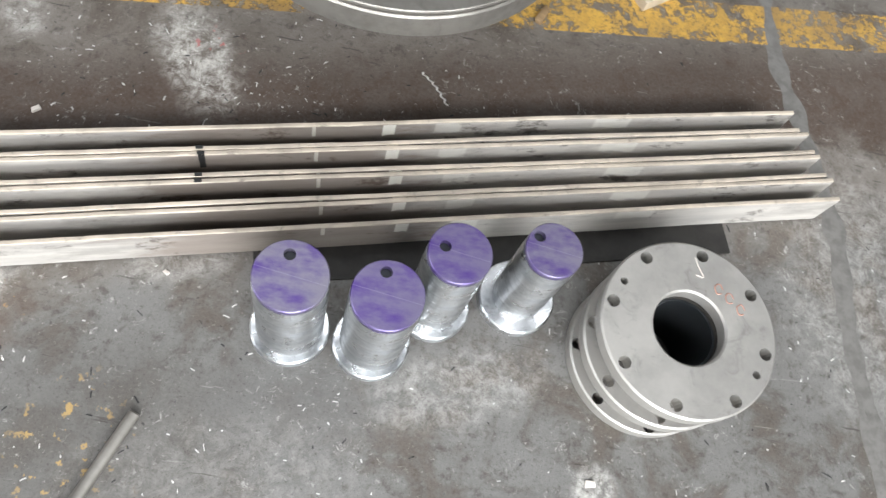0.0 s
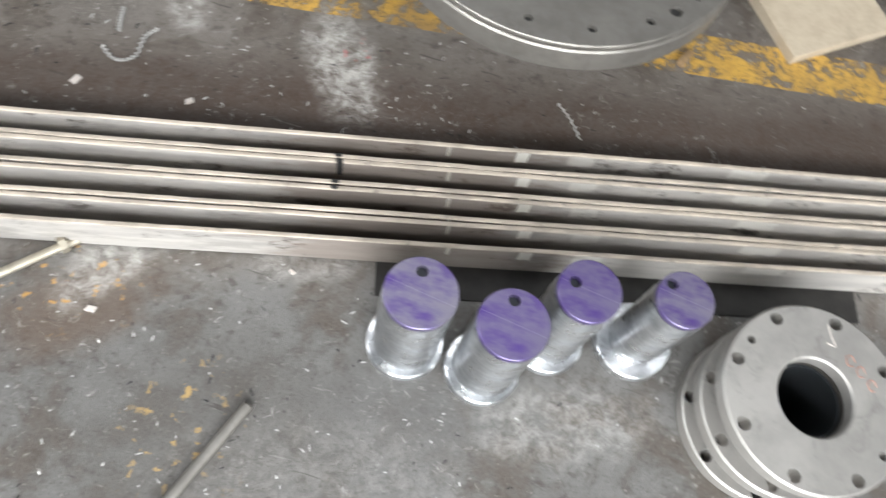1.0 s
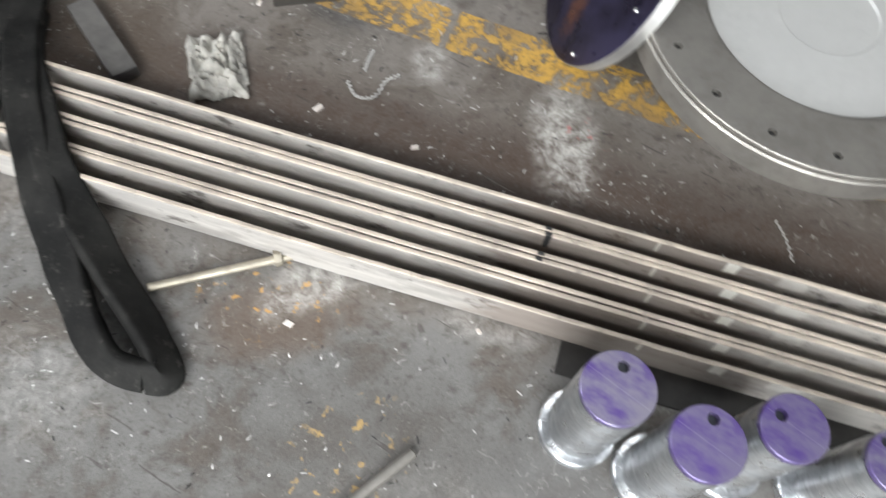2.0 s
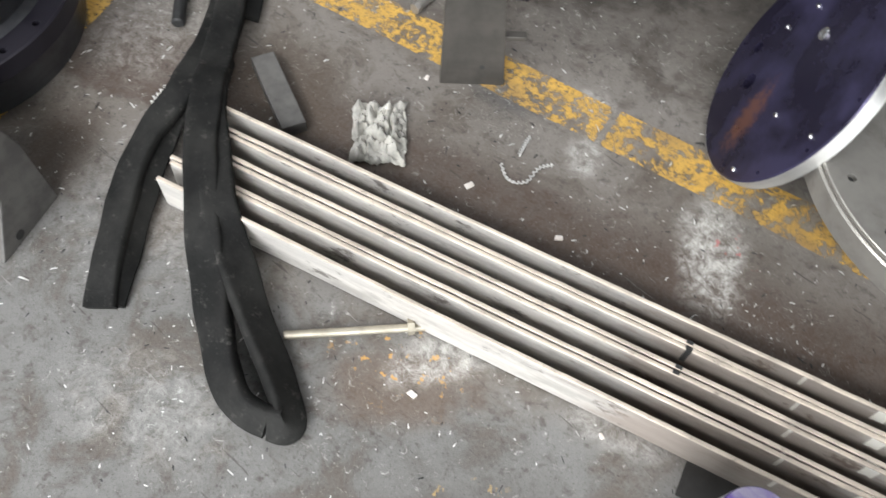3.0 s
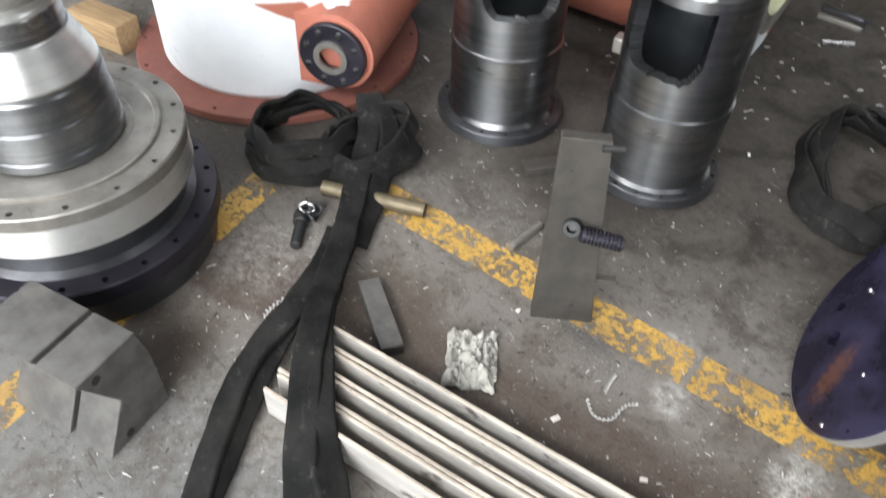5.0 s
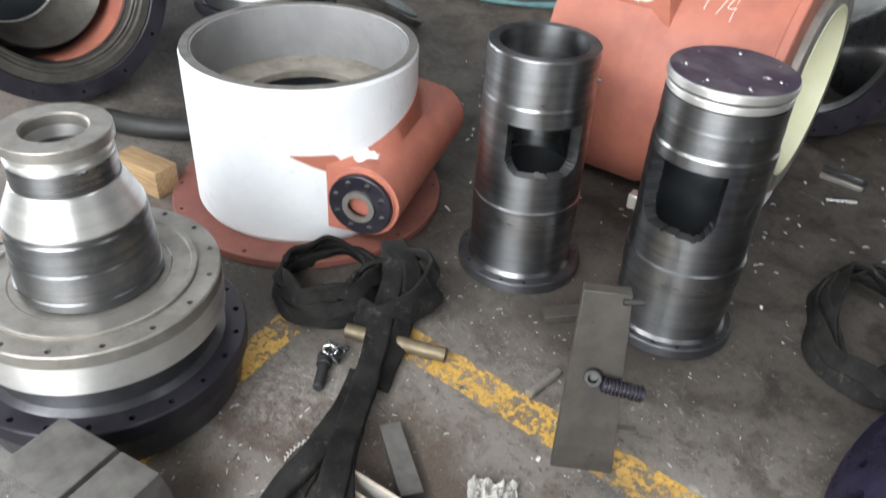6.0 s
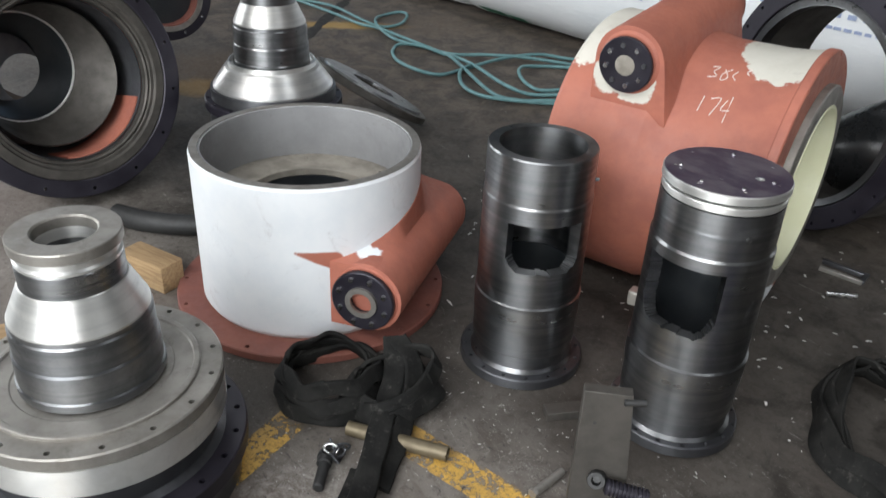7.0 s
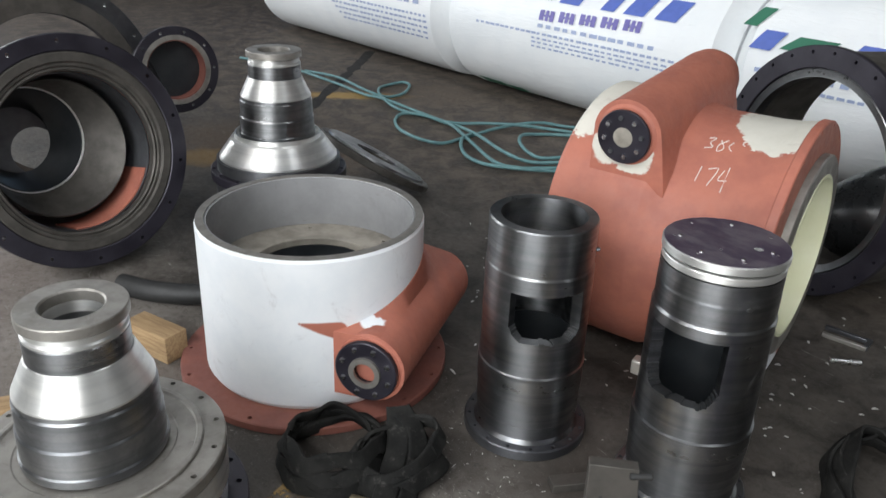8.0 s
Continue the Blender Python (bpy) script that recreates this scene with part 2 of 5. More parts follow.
def floor_material():
    """Worn shop concrete: grey slab, brown oil, scuffs, pale splashes, paint spots, fine grit, and dark tints for
    shade.
    """
    m = Nodes("worn_shop_concrete")
    big = m.noise(1.3, 6, 0.6)
    mid = m.noise(6.5, 8, 0.70, warp=0.5)
    small = m.noise(34, 9, 0.76, warp=0.3)
    grit = m.noise(150, 6, 0.8)
    x, y = m.axis(0), m.axis(1)
    far = m.math("ADD", m.math("SUBTRACT", y, m.math("MULTIPLY", x, 0.19)), m.math("MULTIPLY", m.math("SUBTRACT", mid, 0.5), 0.5))
    col = m.mix(m.step(big, 0.36, 0.64), (0.215, 0.195, 0.175), (0.145, 0.125, 0.108))
    # darker ground past the yellow line: brown oil, and the dimmer far light painted in
    dark = m.mix(m.step(mid, 0.40, 0.64), (0.048, 0.041, 0.035), (0.014, 0.0122, 0.0105))
    far_dark = m.step(far, 1.48, 2.30)
    # pale bare concrete on the near side of the channels
    across = m.math("SUBTRACT", m.math("SUBTRACT", y, m.math("MULTIPLY", x, 0.27)), 1.06)
    wob = m.math("ADD", across, m.math("MULTIPLY", m.math("SUBTRACT", mid, 0.5), 0.30))
    near = m.step(wob, 0.0, -0.22)
    col = m.mix(m.math("MULTIPLY", near, 0.85), col, m.mix(m.step(mid, 0.4, 0.62), (0.172, 0.171, 0.166), (0.11, 0.109, 0.105)))
    col = m.mix(m.math("MULTIPLY", m.step(mid, 0.47, 0.63), 0.75), col, (0.098, 0.078, 0.062))
    col = m.mix(m.step(small, 0.51, 0.65, 0, 0.7), col, (0.062, 0.052, 0.044))
    col = m.mix(m.math("MULTIPLY", far_dark, 0.85), col, dark)
    # brown strip along the far side of the channels, and drier brown ground by the rolls
    strip = m.math("MULTIPLY", m.step(wob, 0.08, 0.14), m.step(wob, 0.44, 0.28))
    col = m.mix(m.math("MULTIPLY", strip, m.math("MULTIPLY", m.step(m.math("ABSOLUTE", m.math("SUBTRACT", x, 0.2)), 2.2, 1.4), m.step(small, 0.35, 0.65, 0.9, 0.55))), col, (0.062, 0.036, 0.024))
    dry = m.mix(m.step(mid, 0.38, 0.62), (0.125, 0.098, 0.076), (0.040, 0.031, 0.025))
    col = m.mix(m.step(far, 3.3, 4.4, 0, 0.8), col, dry)
    # Stains; the dark blobs by slings, liners and near left paint in shade.
    for bx, by, rx, ry, turn, tint, k in (
            (-0.31, 0.76, 0.17, 0.09, 36, (0.12, 0.085, 0.062), 0.8), (-1.21, 0.62, 0.10, 0.17, 20, (0.075, 0.054, 0.040), 0.85),
            (0.30, 0.74, 0.20, 0.15, 10, (0.135, 0.132, 0.128), 0.7), (0.0, 0.62, 0.28, 0.22, 30, (0.115, 0.108, 0.10), 0.6), (-1.0, 1.12, 0.2, 0.13, -20, (0.085, 0.063, 0.046), 0.75),
            (-0.62, 1.47, 0.12, 0.07, 10, (0.05, 0.052, 0.055), 0.6), (-4.6, 2.7, 0.9, 0.5, 20, (0.10, 0.065, 0.038), 0.6),
            (-5.45, 3.95, 0.55, 0.13, 54, (0.40, 0.25, 0.07), 0.75), (-4.6, 2.3, 0.3, 0.2, 60, (0.30, 0.18, 0.05), 0.5), (-5.1, 4.6, 0.5, 0.4, 0, (0.10, 0.075, 0.055), 0.6),
            (-1.35, 1.75, 0.6, 0.3, 20, (0.070, 0.060, 0.052), 0.5), (-1.9, 1.2, 0.4, 0.4, 0, (0.040, 0.034, 0.029), 0.8), (-1.50, 1.58, 0.22, 0.16, 20, (0.035, 0.029, 0.024), 0.8), (-1.0, 1.85, 0.3, 0.16, 10, (0.04, 0.033, 0.027), 0.6)):
        col = m.mix(m.math("MULTIPLY", m.blob(bx, by, rx, ry, turn), k), col, tint)
    # white powder and paint splashes
    splash = m.step(m.noise(30, 10, 0.88, warp=0.4), 0.40, 0.64)
    for bx, by, rx, ry, turn, k in ((-0.03, 1.43, 0.17, 0.085, -58, 0.95), (0.60, 0.83, 0.20, 0.09, 20, 0.4), (-0.29, 0.86, 0.06, 0.13, -30, 0.7),
                                    (0.87, 0.68, 0.05, 0.05, 0, 0.9), (-0.45, 1.58, 0.06, 0.05, 0, 0.5), (0.05, 0.98, 0.12, 0.05, 20, 0.4),
                                    (-0.62, 0.42, 0.2, 0.12, 20, 0.28), (-0.95, 0.72, 0.25, 0.22, 0, 0.25), (-0.38, 1.44, 0.05, 0.07, 20, 0.6),
                                    (1.45, 1.2, 0.2, 0.35, 0, 0.4), (-1.35, 1.0, 0.15, 0.2, 0, 0.35), (0.2, 0.6, 0.3, 0.12, 15, 0.2)):
        col = m.mix(m.math("MULTIPLY", m.math("MULTIPLY", m.blob(bx, by, rx, ry, turn), splash), k), col, (0.66, 0.64, 0.60))
    fleck = m.math("MULTIPLY", m.step(m.noise(70, 6, 0.78), 0.61, 0.68), m.step(mid, 0.32, 0.58))
    col = m.mix(m.math("MULTIPLY", fleck, m.step(far, 1.7, 2.3, 0.75, 0.25)), col, (0.52, 0.50, 0.47))
    pits = m.step(m.noise(95, 5, 0.75), 0.63, 0.69)
    col = m.mix(m.math("MULTIPLY", pits, 0.7), col, (0.035, 0.031, 0.028))
    # pale crusts, scratches and dark specks
    crust = m.math("MULTIPLY", m.step(m.noise(46, 9, 0.82, warp=0.9), 0.575, 0.635), m.step(m.noise(4.2, 4, 0.55), 0.42, 0.58))
    col = m.mix(m.math("MULTIPLY", crust, m.step(far, 1.9, 2.5, 0.8, 0.15)), col, (0.47, 0.46, 0.43))
    for turn, lo, tint, k in ((0.5, 0.665, (0.045, 0.038, 0.033), 0.7), (-0.95, 0.68, (0.36, 0.35, 0.33), 0.45), (1.4, 0.675, (0.05, 0.042, 0.036), 0.6)):
        line = m.step(m.noise(5.0, 5, 0.62, vec=m.stretch(1, 11, 1, turn), warp=0.25), lo, lo + 0.025)
        col = m.mix(m.math("MULTIPLY", line, k), col, tint)
    col = m.mix(m.step(m.noise(210, 3, 0.7), 0.59, 0.67, 0, 0.65), col, (0.05, 0.044, 0.039))
    # stray drops of orange and red paint
    drops = m.step(m.noise(36, 4, 0.6), 0.60, 0.65)
    for bx, by, rx, ry, tint in ((-0.33, 0.80, 0.16, 0.09, (0.62, 0.33, 0.07)), (-0.05, 0.62, 0.12, 0.14, (0.55, 0.36, 0.12)), (0.0, 1.46, 0.06, 0.06, (0.5, 0.10, 0.10))):
        col = m.mix(m.math("MULTIPLY", m.math("MULTIPLY", m.blob(bx, by, rx, ry, 20), drops), 0.75), col, tint)
    col = m.mix(m.math("MULTIPLY", m.step(grit, 0.38, 0.72, 0.0, 0.17), m.math("SUBTRACT", 1.0, m.math("MULTIPLY", far_dark, 0.75))), col, (0.30, 0.285, 0.265))
    m.bump(m.math("ADD", m.math("ADD", grit, small), m.math("MULTIPLY", mid, 1.5)), 0.4, 0.003)
    wet = m.step(mid, 0.45, 0.72)
    return m.done(col, m.math("SUBTRACT", m.step(small, 0.3, 0.7, 0.55, 0.78), m.math("MULTIPLY", wet, 0.10)), 0.0, 0.35)


def line_material():
    """Worn yellow floor paint, gone through to the concrete in patches."""
    m = Nodes("worn_yellow_paint")
    a = m.noise(13, 8, 0.74, warp=0.5)
    b = m.noise(46, 6, 0.72)
    col = m.mix(m.step(b, 0.35, 0.7), (0.60, 0.36, 0.07), (0.44, 0.255, 0.055))
    col = m.mix(m.step(m.noise(5, 6, 0.7), 0.42, 0.66, 0, 0.65), col, (0.20, 0.135, 0.075))
    col = m.mix(m.step(m.noise(130, 5, 0.8), 0.54, 0.64, 0, 0.75), col, (0.10, 0.08, 0.06))
    worn = m.step(m.math("ADD", m.math("MULTIPLY", a, 0.8), m.math("MULTIPLY", b, 0.55)), 0.64, 0.75)
    m.done(col, 0.6)
    tr, mx = m.n.new("ShaderNodeBsdfTransparent"), m.n.new("ShaderNodeMixShader")
    m.put(worn, mx.inputs[0])
    m.l.new(m.bsdf.outputs[0], mx.inputs[1])
    m.l.new(tr.outputs[0], mx.inputs[2])
    m.l.new(mx.outputs[0], m.out.inputs[0])
    return m.mat


def film_material():
    """Taut white woven packing film, faint seams and dirt near the floor."""
    m = Nodes("white_packing_film")
    a = m.noise(2.2, 5, 0.6)
    f = m.noise(14, 5, 0.7, vec=m.stretch(0.6, 3, 3))
    col = m.mix(m.step(a, 0.35, 0.7), (0.88, 0.90, 0.91), (0.82, 0.85, 0.87))
    col = m.mix(m.step(f, 0.6, 0.8, 0, 0.25), col, (0.5, 0.52, 0.52))
    m.bump(m.math("ADD", f, a), 0.5, 0.01)
    return m.done(col, 0.38)


def plain(name, c, rough=0.5, metal=0.0, k=0.25):
    m = Nodes(name)
    a = m.noise(18, 5, 0.65)
    m.bump(m.noise(90, 4, 0.7), 0.15, 0.001)
    return m.done(m.mix(m.step(a, 0.35, 0.7, 0, 1), c, tuple(v * (1 - k) for v in c)), m.step(a, 0.3, 0.7, rough - 0.05, rough + 0.1), metal)


M_PURPLE, M_DISC, M_COVER = dye_material(), disc_dye_material(), purple_cover_material()
M_STRAP, M_WOOD, M_BOARD = strap_material(), wood_material(), board_material()
M_WEB = web_material()
# Paler than the flanges: light on their top edges, put into the colour.
M_LITEDGE = steel("lit_top_edge", (0.62, 0.535, 0.44), (0.42, 0.365, 0.305), 0.55, metal=0.2, stain=0.6, scale=12)
M_CHANNEL, M_FLOOR, M_YELLOW, M_FILM = channel_material(), floor_material(), line_material(), film_material()
M_HOSE = plain("teal_rubber_hose", (0.13, 0.27, 0.28), 0.5)
M_RUBBER = plain("black_rubber", (0.022, 0.022, 0.022), 0.55)
M_BAG = plain("black_plastic_sheet", (0.015, 0.016, 0.017), 0.28)
M_BRASS = plain("dull_pale_steel", (0.46, 0.42, 0.34), 0.5, 0.7)
M_TUBE = plain("dull_brown_brass", (0.19, 0.155, 0.10), 0.5, 0.5)
M_RAG = plain("grey_oily_rag", (0.60, 0.58, 0.53), 0.9, 0.0, 0.5)
M_CHIP = plain("bright_swarf", (0.72, 0.71, 0.68), 0.4, 0.35, 0.2)
# Added hall shell, out of view, kept dark to hold back fill light.
M_WALL = plain("dark_unseen_wall", (0.22, 0.22, 0.21), 0.85, 0.0, 0.15)
M_ROOF = plain("dark_unseen_roof", (0.16, 0.165, 0.17), 0.6, 0.2, 0.15)
M_BLUEINK = plain("blue_print", (0.10, 0.16, 0.52), 0.45, 0.0, 0.1)
M_GREYINK = plain("pale_blue_print", (0.36, 0.43, 0.62), 0.45, 0.0, 0.1)
M_INDIGO = plain("indigo_print", (0.16, 0.14, 0.42), 0.45, 0.0, 0.1)
M_GREENINK = plain("green_print", (0.03, 0.17, 0.10), 0.45, 0.0, 0.1)
M_CHALK = plain("white_chalk", (0.70, 0.64, 0.59), 0.9, 0.0, 0.1)
M_REDCHALK = plain("red_chalk", (0.48, 0.25, 0.19), 0.9, 0.0, 0.2)
M_SHADESHEET = plain("black_shade_sheet", (0.022, 0.020, 0.018), 0.55, 0.0, 0.4)
M_BLACKINK = plain("black_marker", (0.02, 0.02, 0.02), 0.6)
M_SIL = plain("silver_bolt_head", (0.75, 0.75, 0.75), 0.25, 1.0, 0.1)

# ---- shape helpers ----


def mesh_of(bm, name, smooth=22):
    if bm.faces.layers.int.get("soft") is not None:
        smooth = 65
    me = bpy.data.meshes.new(name)
    bmesh.ops.recalc_face_normals(bm, faces=bm.faces)
    if smooth:
        for f in bm.faces:
            f.smooth = True
        for e in bm.edges:
            if len(e.link_faces) == 2:
                e.smooth = e.calc_face_angle(0) < radians(smooth)
    bm.to_mesh(me)
    bm.free()
    return me


def part(name, bm, material, parent=None, label="", m=None, smooth=22):
    """One mesh object under a thing or a part, at the pose m in its parent."""
    me = mesh_of(bm, name, smooth)
    me.materials.append(material)
    ob = new(name, me)
    if parent is not None:
        ob.parent = parent
    if m is not None:
        ob.matrix_basis = m
    if label:
        tagged(ob, label)
    return ob


def thing(name, m, label, category, group="", kind=""):
    """An Empty at a thing's base, to parent its parts."""
    ob = new(name)
    ob.empty_display_size = 0.05
    ob.matrix_basis = m
    return tagged(ob, label, category, group, kind)


def lathe(profile, segs=72, closed=True):
    """Turns (r, z) points round z; the profile closes on itself."""
    bm = bmesh.new()
    rings = []
    for r, z in profile:
        if r < 1e-6:
            rings.append([bm.verts.new((0, 0, z))])
        else:
            rings.append([bm.verts.new((r * math.cos(2 * math.pi * i / segs), r * math.sin(2 * math.pi * i / segs), z)) for i in range(segs)])
    pairs = list(zip(rings, rings[1:])) + ([(rings[-1], rings[0])] if closed else [])
    for a, b in pairs:
        for i in range(segs):
            j = (i + 1) % segs
            if len(a) == 1 and len(b) == 1:
                continue
            if len(a) == 1:
                bm.faces.new((a[0], b[i], b[j]))
            elif len(b) == 1:
                bm.faces.new((a[i], b[0], a[j]))
            else:
                bm.faces.new((a[i], b[i], b[j], a[j]))
    return bm


def solid(pts, segs=72):
    """A turned solid: (r, z) from bottom to top, closed on the axis."""
    return lathe([(0, pts[0][1])] + list(pts) + [(0, pts[-1][1])], segs, closed=False)


def tube(r_in, pts, segs=72):
    """A turned part with a straight bore."""
    return lathe([(r_in, pts[0][1])] + list(pts) + [(r_in, pts[-1][1])], segs)


def holed(r_out, z0, z1, r_in=0.0, holes=(), segs=72, bevel=0.002):
    """A round plate with a bore and through holes (x, y, r)."""
    bm = bmesh.new()

    def loop(cx, cy, r, n):
        vs = [bm.verts.new((cx + r * math.cos(2 * math.pi * i / n), cy + r * math.sin(2 * math.pi * i / n), z1)) for i in range(n)]
        return vs, [bm.edges.new((vs[i], vs[(i + 1) % n])) for i in range(n)]
    loops = [loop(0, 0, r_out - bevel, segs)]
    if r_in:
        loops.append(loop(0, 0, r_in + bevel, max(24, segs // 2)))
    for hx, hy, hr in holes:
        loops.append(loop(hx, hy, hr, 12))
    edges = [e for _, es in loops for e in es]
    bmesh.ops.triangle_fill(bm, use_beauty=True, use_dissolve=False, edges=edges)
    top = list(bm.faces)
    under = {v: bm.verts.new((v.co.x, v.co.y, z0)) for vs, _ in loops for v in vs}
    for f in top:
        bm.faces.new([under[v] for v in reversed(f.verts)])
    for k, (vs, _) in enumerate(loops):
        n = len(vs)
        if k == 0 or (k == 1 and r_in):
            d = (r_out if k == 0 else r_in) / (r_out - bevel if k == 0 else r_in + bevel)
            a = [bm.verts.new((v.co.x * d, v.co.y * d, z1 - bevel)) for v in vs]
            b = [bm.verts.new((v.co.x * d, v.co.y * d, z0 + bevel)) for v in vs]
            rows = [vs, a, b, [under[v] for v in vs]]
        else:
            rows = [vs, [under[v] for v in vs]]
        for p, q in zip(rows, rows[1:]):
            for i in range(n):
                j = (i + 1) % n
                bm.faces.new((p[i], q[i], q[j], p[j]))
    return bm


def ring_holes(n, r, hr, turn=0.0):
    return [(r * math.cos(radians(turn + 360 * i / n)), r * math.sin(radians(turn + 360 * i / n)), hr) for i in range(n)]


def box(sx, sy, sz, bevel=0.003, at=(0, 0, 0)):
    """A bevelled box standing on z = at.z, centred in x and y."""
    bm = bmesh.new()
    bmesh.ops.create_cube(bm, size=1.0)
    for v in bm.verts:
        v.co = Vector((v.co.x * sx + at[0], v.co.y * sy + at[1], (v.co.z + 0.5) * sz + at[2]))
    if bevel:
        bmesh.ops.bevel(bm, geom=list(bm.edges), offset=bevel, segments=2, affect="EDGES", profile=0.5)
    return bm


def prism(poly, depth, bevel=0.002):
    """A polygon in the xz plane, drawn out along y."""
    bm = bmesh.new()
    a = [bm.verts.new((x, 0, z)) for x, z in poly]
    b = [bm.verts.new((x, depth, z)) for x, z in poly]
    n = len(poly)
    bm.faces.new(a)
    bm.faces.new(list(reversed(b)))
    for i in range(n):
        j = (i + 1) % n
        bm.faces.new((a[i], b[i], b[j], a[j]))
    bmesh.ops.recalc_face_normals(bm, faces=bm.faces)
    if bevel:
        bmesh.ops.bevel(bm, geom=list(bm.edges), offset=bevel, segments=2, affect="EDGES", profile=0.5)
    return bm


def rough_up(bm, amount, scale, seed=0):
    """Moves the vertices by smooth noise."""
    for v in bm.verts:
        v.co += noise.noise_vector(v.co * scale + Vector((seed, seed * 2.3, 0))) * amount
    return bm


def smooth_path(pts, per=10):
    """A Catmull-Rom line through points of any length of tuple."""
    p = [Vector(q) for q in pts]
    p = [p[0] * 2 - p[1]] + p + [p[-1] * 2 - p[-2]]
    out = []
    for i in range(1, len(p) - 2):
        for k in range(per):
            t = k / per
            a, b, c, d = p[i - 1], p[i], p[i + 1], p[i + 2]
            out.append(0.5 * ((2 * b) + (c - a) * t + (2 * a - 5 * b + 4 * c - d) * t * t + (3 * b - a - 3 * c + d) * t ** 3))
    out.append(p[-2])
    return out


def sweep(path, section, ups):
    """Draws a closed section (s, h) along a path; ups[i] is the side that h points to."""
    bm = bmesh.new()
    bm.faces.layers.int.new("soft")
    rows = []
    n = len(path)
    for i, c in enumerate(path):
        t = (path[min(i + 1, n - 1)] - path[max(i - 1, 0)]).normalized()
        up = (ups[i] - t * ups[i].dot(t)).normalized()
        side = t.cross(up)
        rows.append([bm.verts.new(c + side * s + up * h) for s, h in section])
    k = len(section)
    for a, b in zip(rows, rows[1:]):
        for i in range(k):
            bm.faces.new((a[i], a[(i + 1) % k], b[(i + 1) % k], b[i]))
    bm.faces.new(rows[0])
    bm.faces.new(list(reversed(rows[-1])))
    return bm


def rod(p, q, r, segs=22, taper=1.0):
    """A round bar between two points, with a slight chamfer."""
    p, q = Vector(p), Vector(q)
    ln = (q - p).length
    c = min(r * 0.25, ln * 0.1)
    bm = solid([(r * 0.75, 0), (r, c), (r * taper, ln - c), (r * taper * 0.75, ln)], segs)
    bm.transform(Matrix.Translation(p) @ (q - p).to_track_quat("Z", "Y").to_matrix().to_4x4())
    return bm


def wire(pts, r, per=10, segs=8):
    """A round cord along a smooth path."""
    path = smooth_path(pts, per)
    sec = [(r * math.cos(2 * math.pi * i / segs), r * math.sin(2 * math.pi * i / segs)) for i in range(segs)]
    return sweep(path, sec, [Vector((0.013, 0.017, 1))] * len(path))


WEB = [(-0.5, -0.35), (-0.42, -0.5), (0.42, -0.5), (0.5, -0.35), (0.5, 0.35), (0.42, 0.5), (0.3, 0.42), (0.15, 0.5), (0.0, 0.42), (-0.15, 0.5), (-0.3, 0.42), (-0.42, 0.5), (-0.5, 0.35)]


def web(pts, ups, width=0.07, thick=0.013, per=12, seed=0):
    """A webbing strap: a ribbed flat section along a path; ups gives its flat side at each point."""
    path = smooth_path(pts, per)
    up = smooth_path(ups, per)
    bm = sweep(path, [(s * width, h * thick) for s, h in WEB], [u.normalized() for u in up])
    return rough_up(bm, 0.004, 14, seed)


def facing(c, n, spin=0.0):
    """A pose at c whose z axis points along n."""
    return Matrix.Translation(c) @ Vector(n).to_track_quat("Z", "Y").to_matrix().to_4x4() @ pose(0, 0, 0, 0, 0, spin)


def bolt_head(r, h, hexed=True):
    bm = bmesh.new()
    bmesh.ops.create_cone(bm, cap_ends=True, segments=6 if hexed else 16, radius1=r, radius2=r * 0.9, depth=h, matrix=Matrix.Translation((0, 0, h / 2)))
    return bm


# ---- floor, and unseen walls and roof added round it ----
def slab(name, x0, x1, y0, y1, z0, z1, material, label, category):
    bm = bmesh.new()
    bmesh.ops.create_cube(bm, size=1.0)
    for v in bm.verts:
        v.co = Vector((x0 + (v.co.x + 0.5) * (x1 - x0), y0 + (v.co.y + 0.5) * (y1 - y0), z0 + (v.co.z + 0.5) * (z1 - z0)))
    return tagged(part(name, bm, material, smooth=0), label, category, kind="structure")


slab("floor", -13, 9, -7, 13, -0.15, 0.0, M_FLOOR, "worn grey concrete shop floor with oil stains", "floor")
slab("wall_north", -13, 9, 13, 13.25, -0.15, 7, M_WALL, "unseen wall added to close the hall", "wall")
slab("wall_east", 9, 9.25, -7, 13, -0.15, 7, M_WALL, "unseen wall added to close the hall", "wall")
# out of view too: west wall with an open band, south wall with an assumed gate
slab("wall_west_lower", -13.25, -13, -7, 13, -0.15, 1.6, M_WALL, "unseen wall added below the side opening", "wall")
slab("wall_west_upper", -13.25, -13, -7, 13, 4.4, 7, M_WALL, "unseen wall added above the side opening", "wall")
slab("wall_south_west", -13, -1.6, -7.25, -7, -0.15, 7, M_WALL, "unseen wall added beside the assumed gate", "wall")
slab("wall_south_east", 5.6, 9, -7.25, -7, -0.15, 7, M_WALL, "unseen wall added beside the assumed gate", "wall")
slab("wall_south_top", -1.6, 5.6, -7.25, -7, 4.7, 7, M_WALL, "unseen wall added above the assumed gate", "wall")
for y0, y1 in ((-7.25, -6.1), (-4.3, 2.4), (3.6, 13.25)):
    slab("ceiling", -13.25, 9.25, y0, y1, 7.0, 7.12, M_ROOF, "unseen roof added between the assumed rooflights", "ceiling")


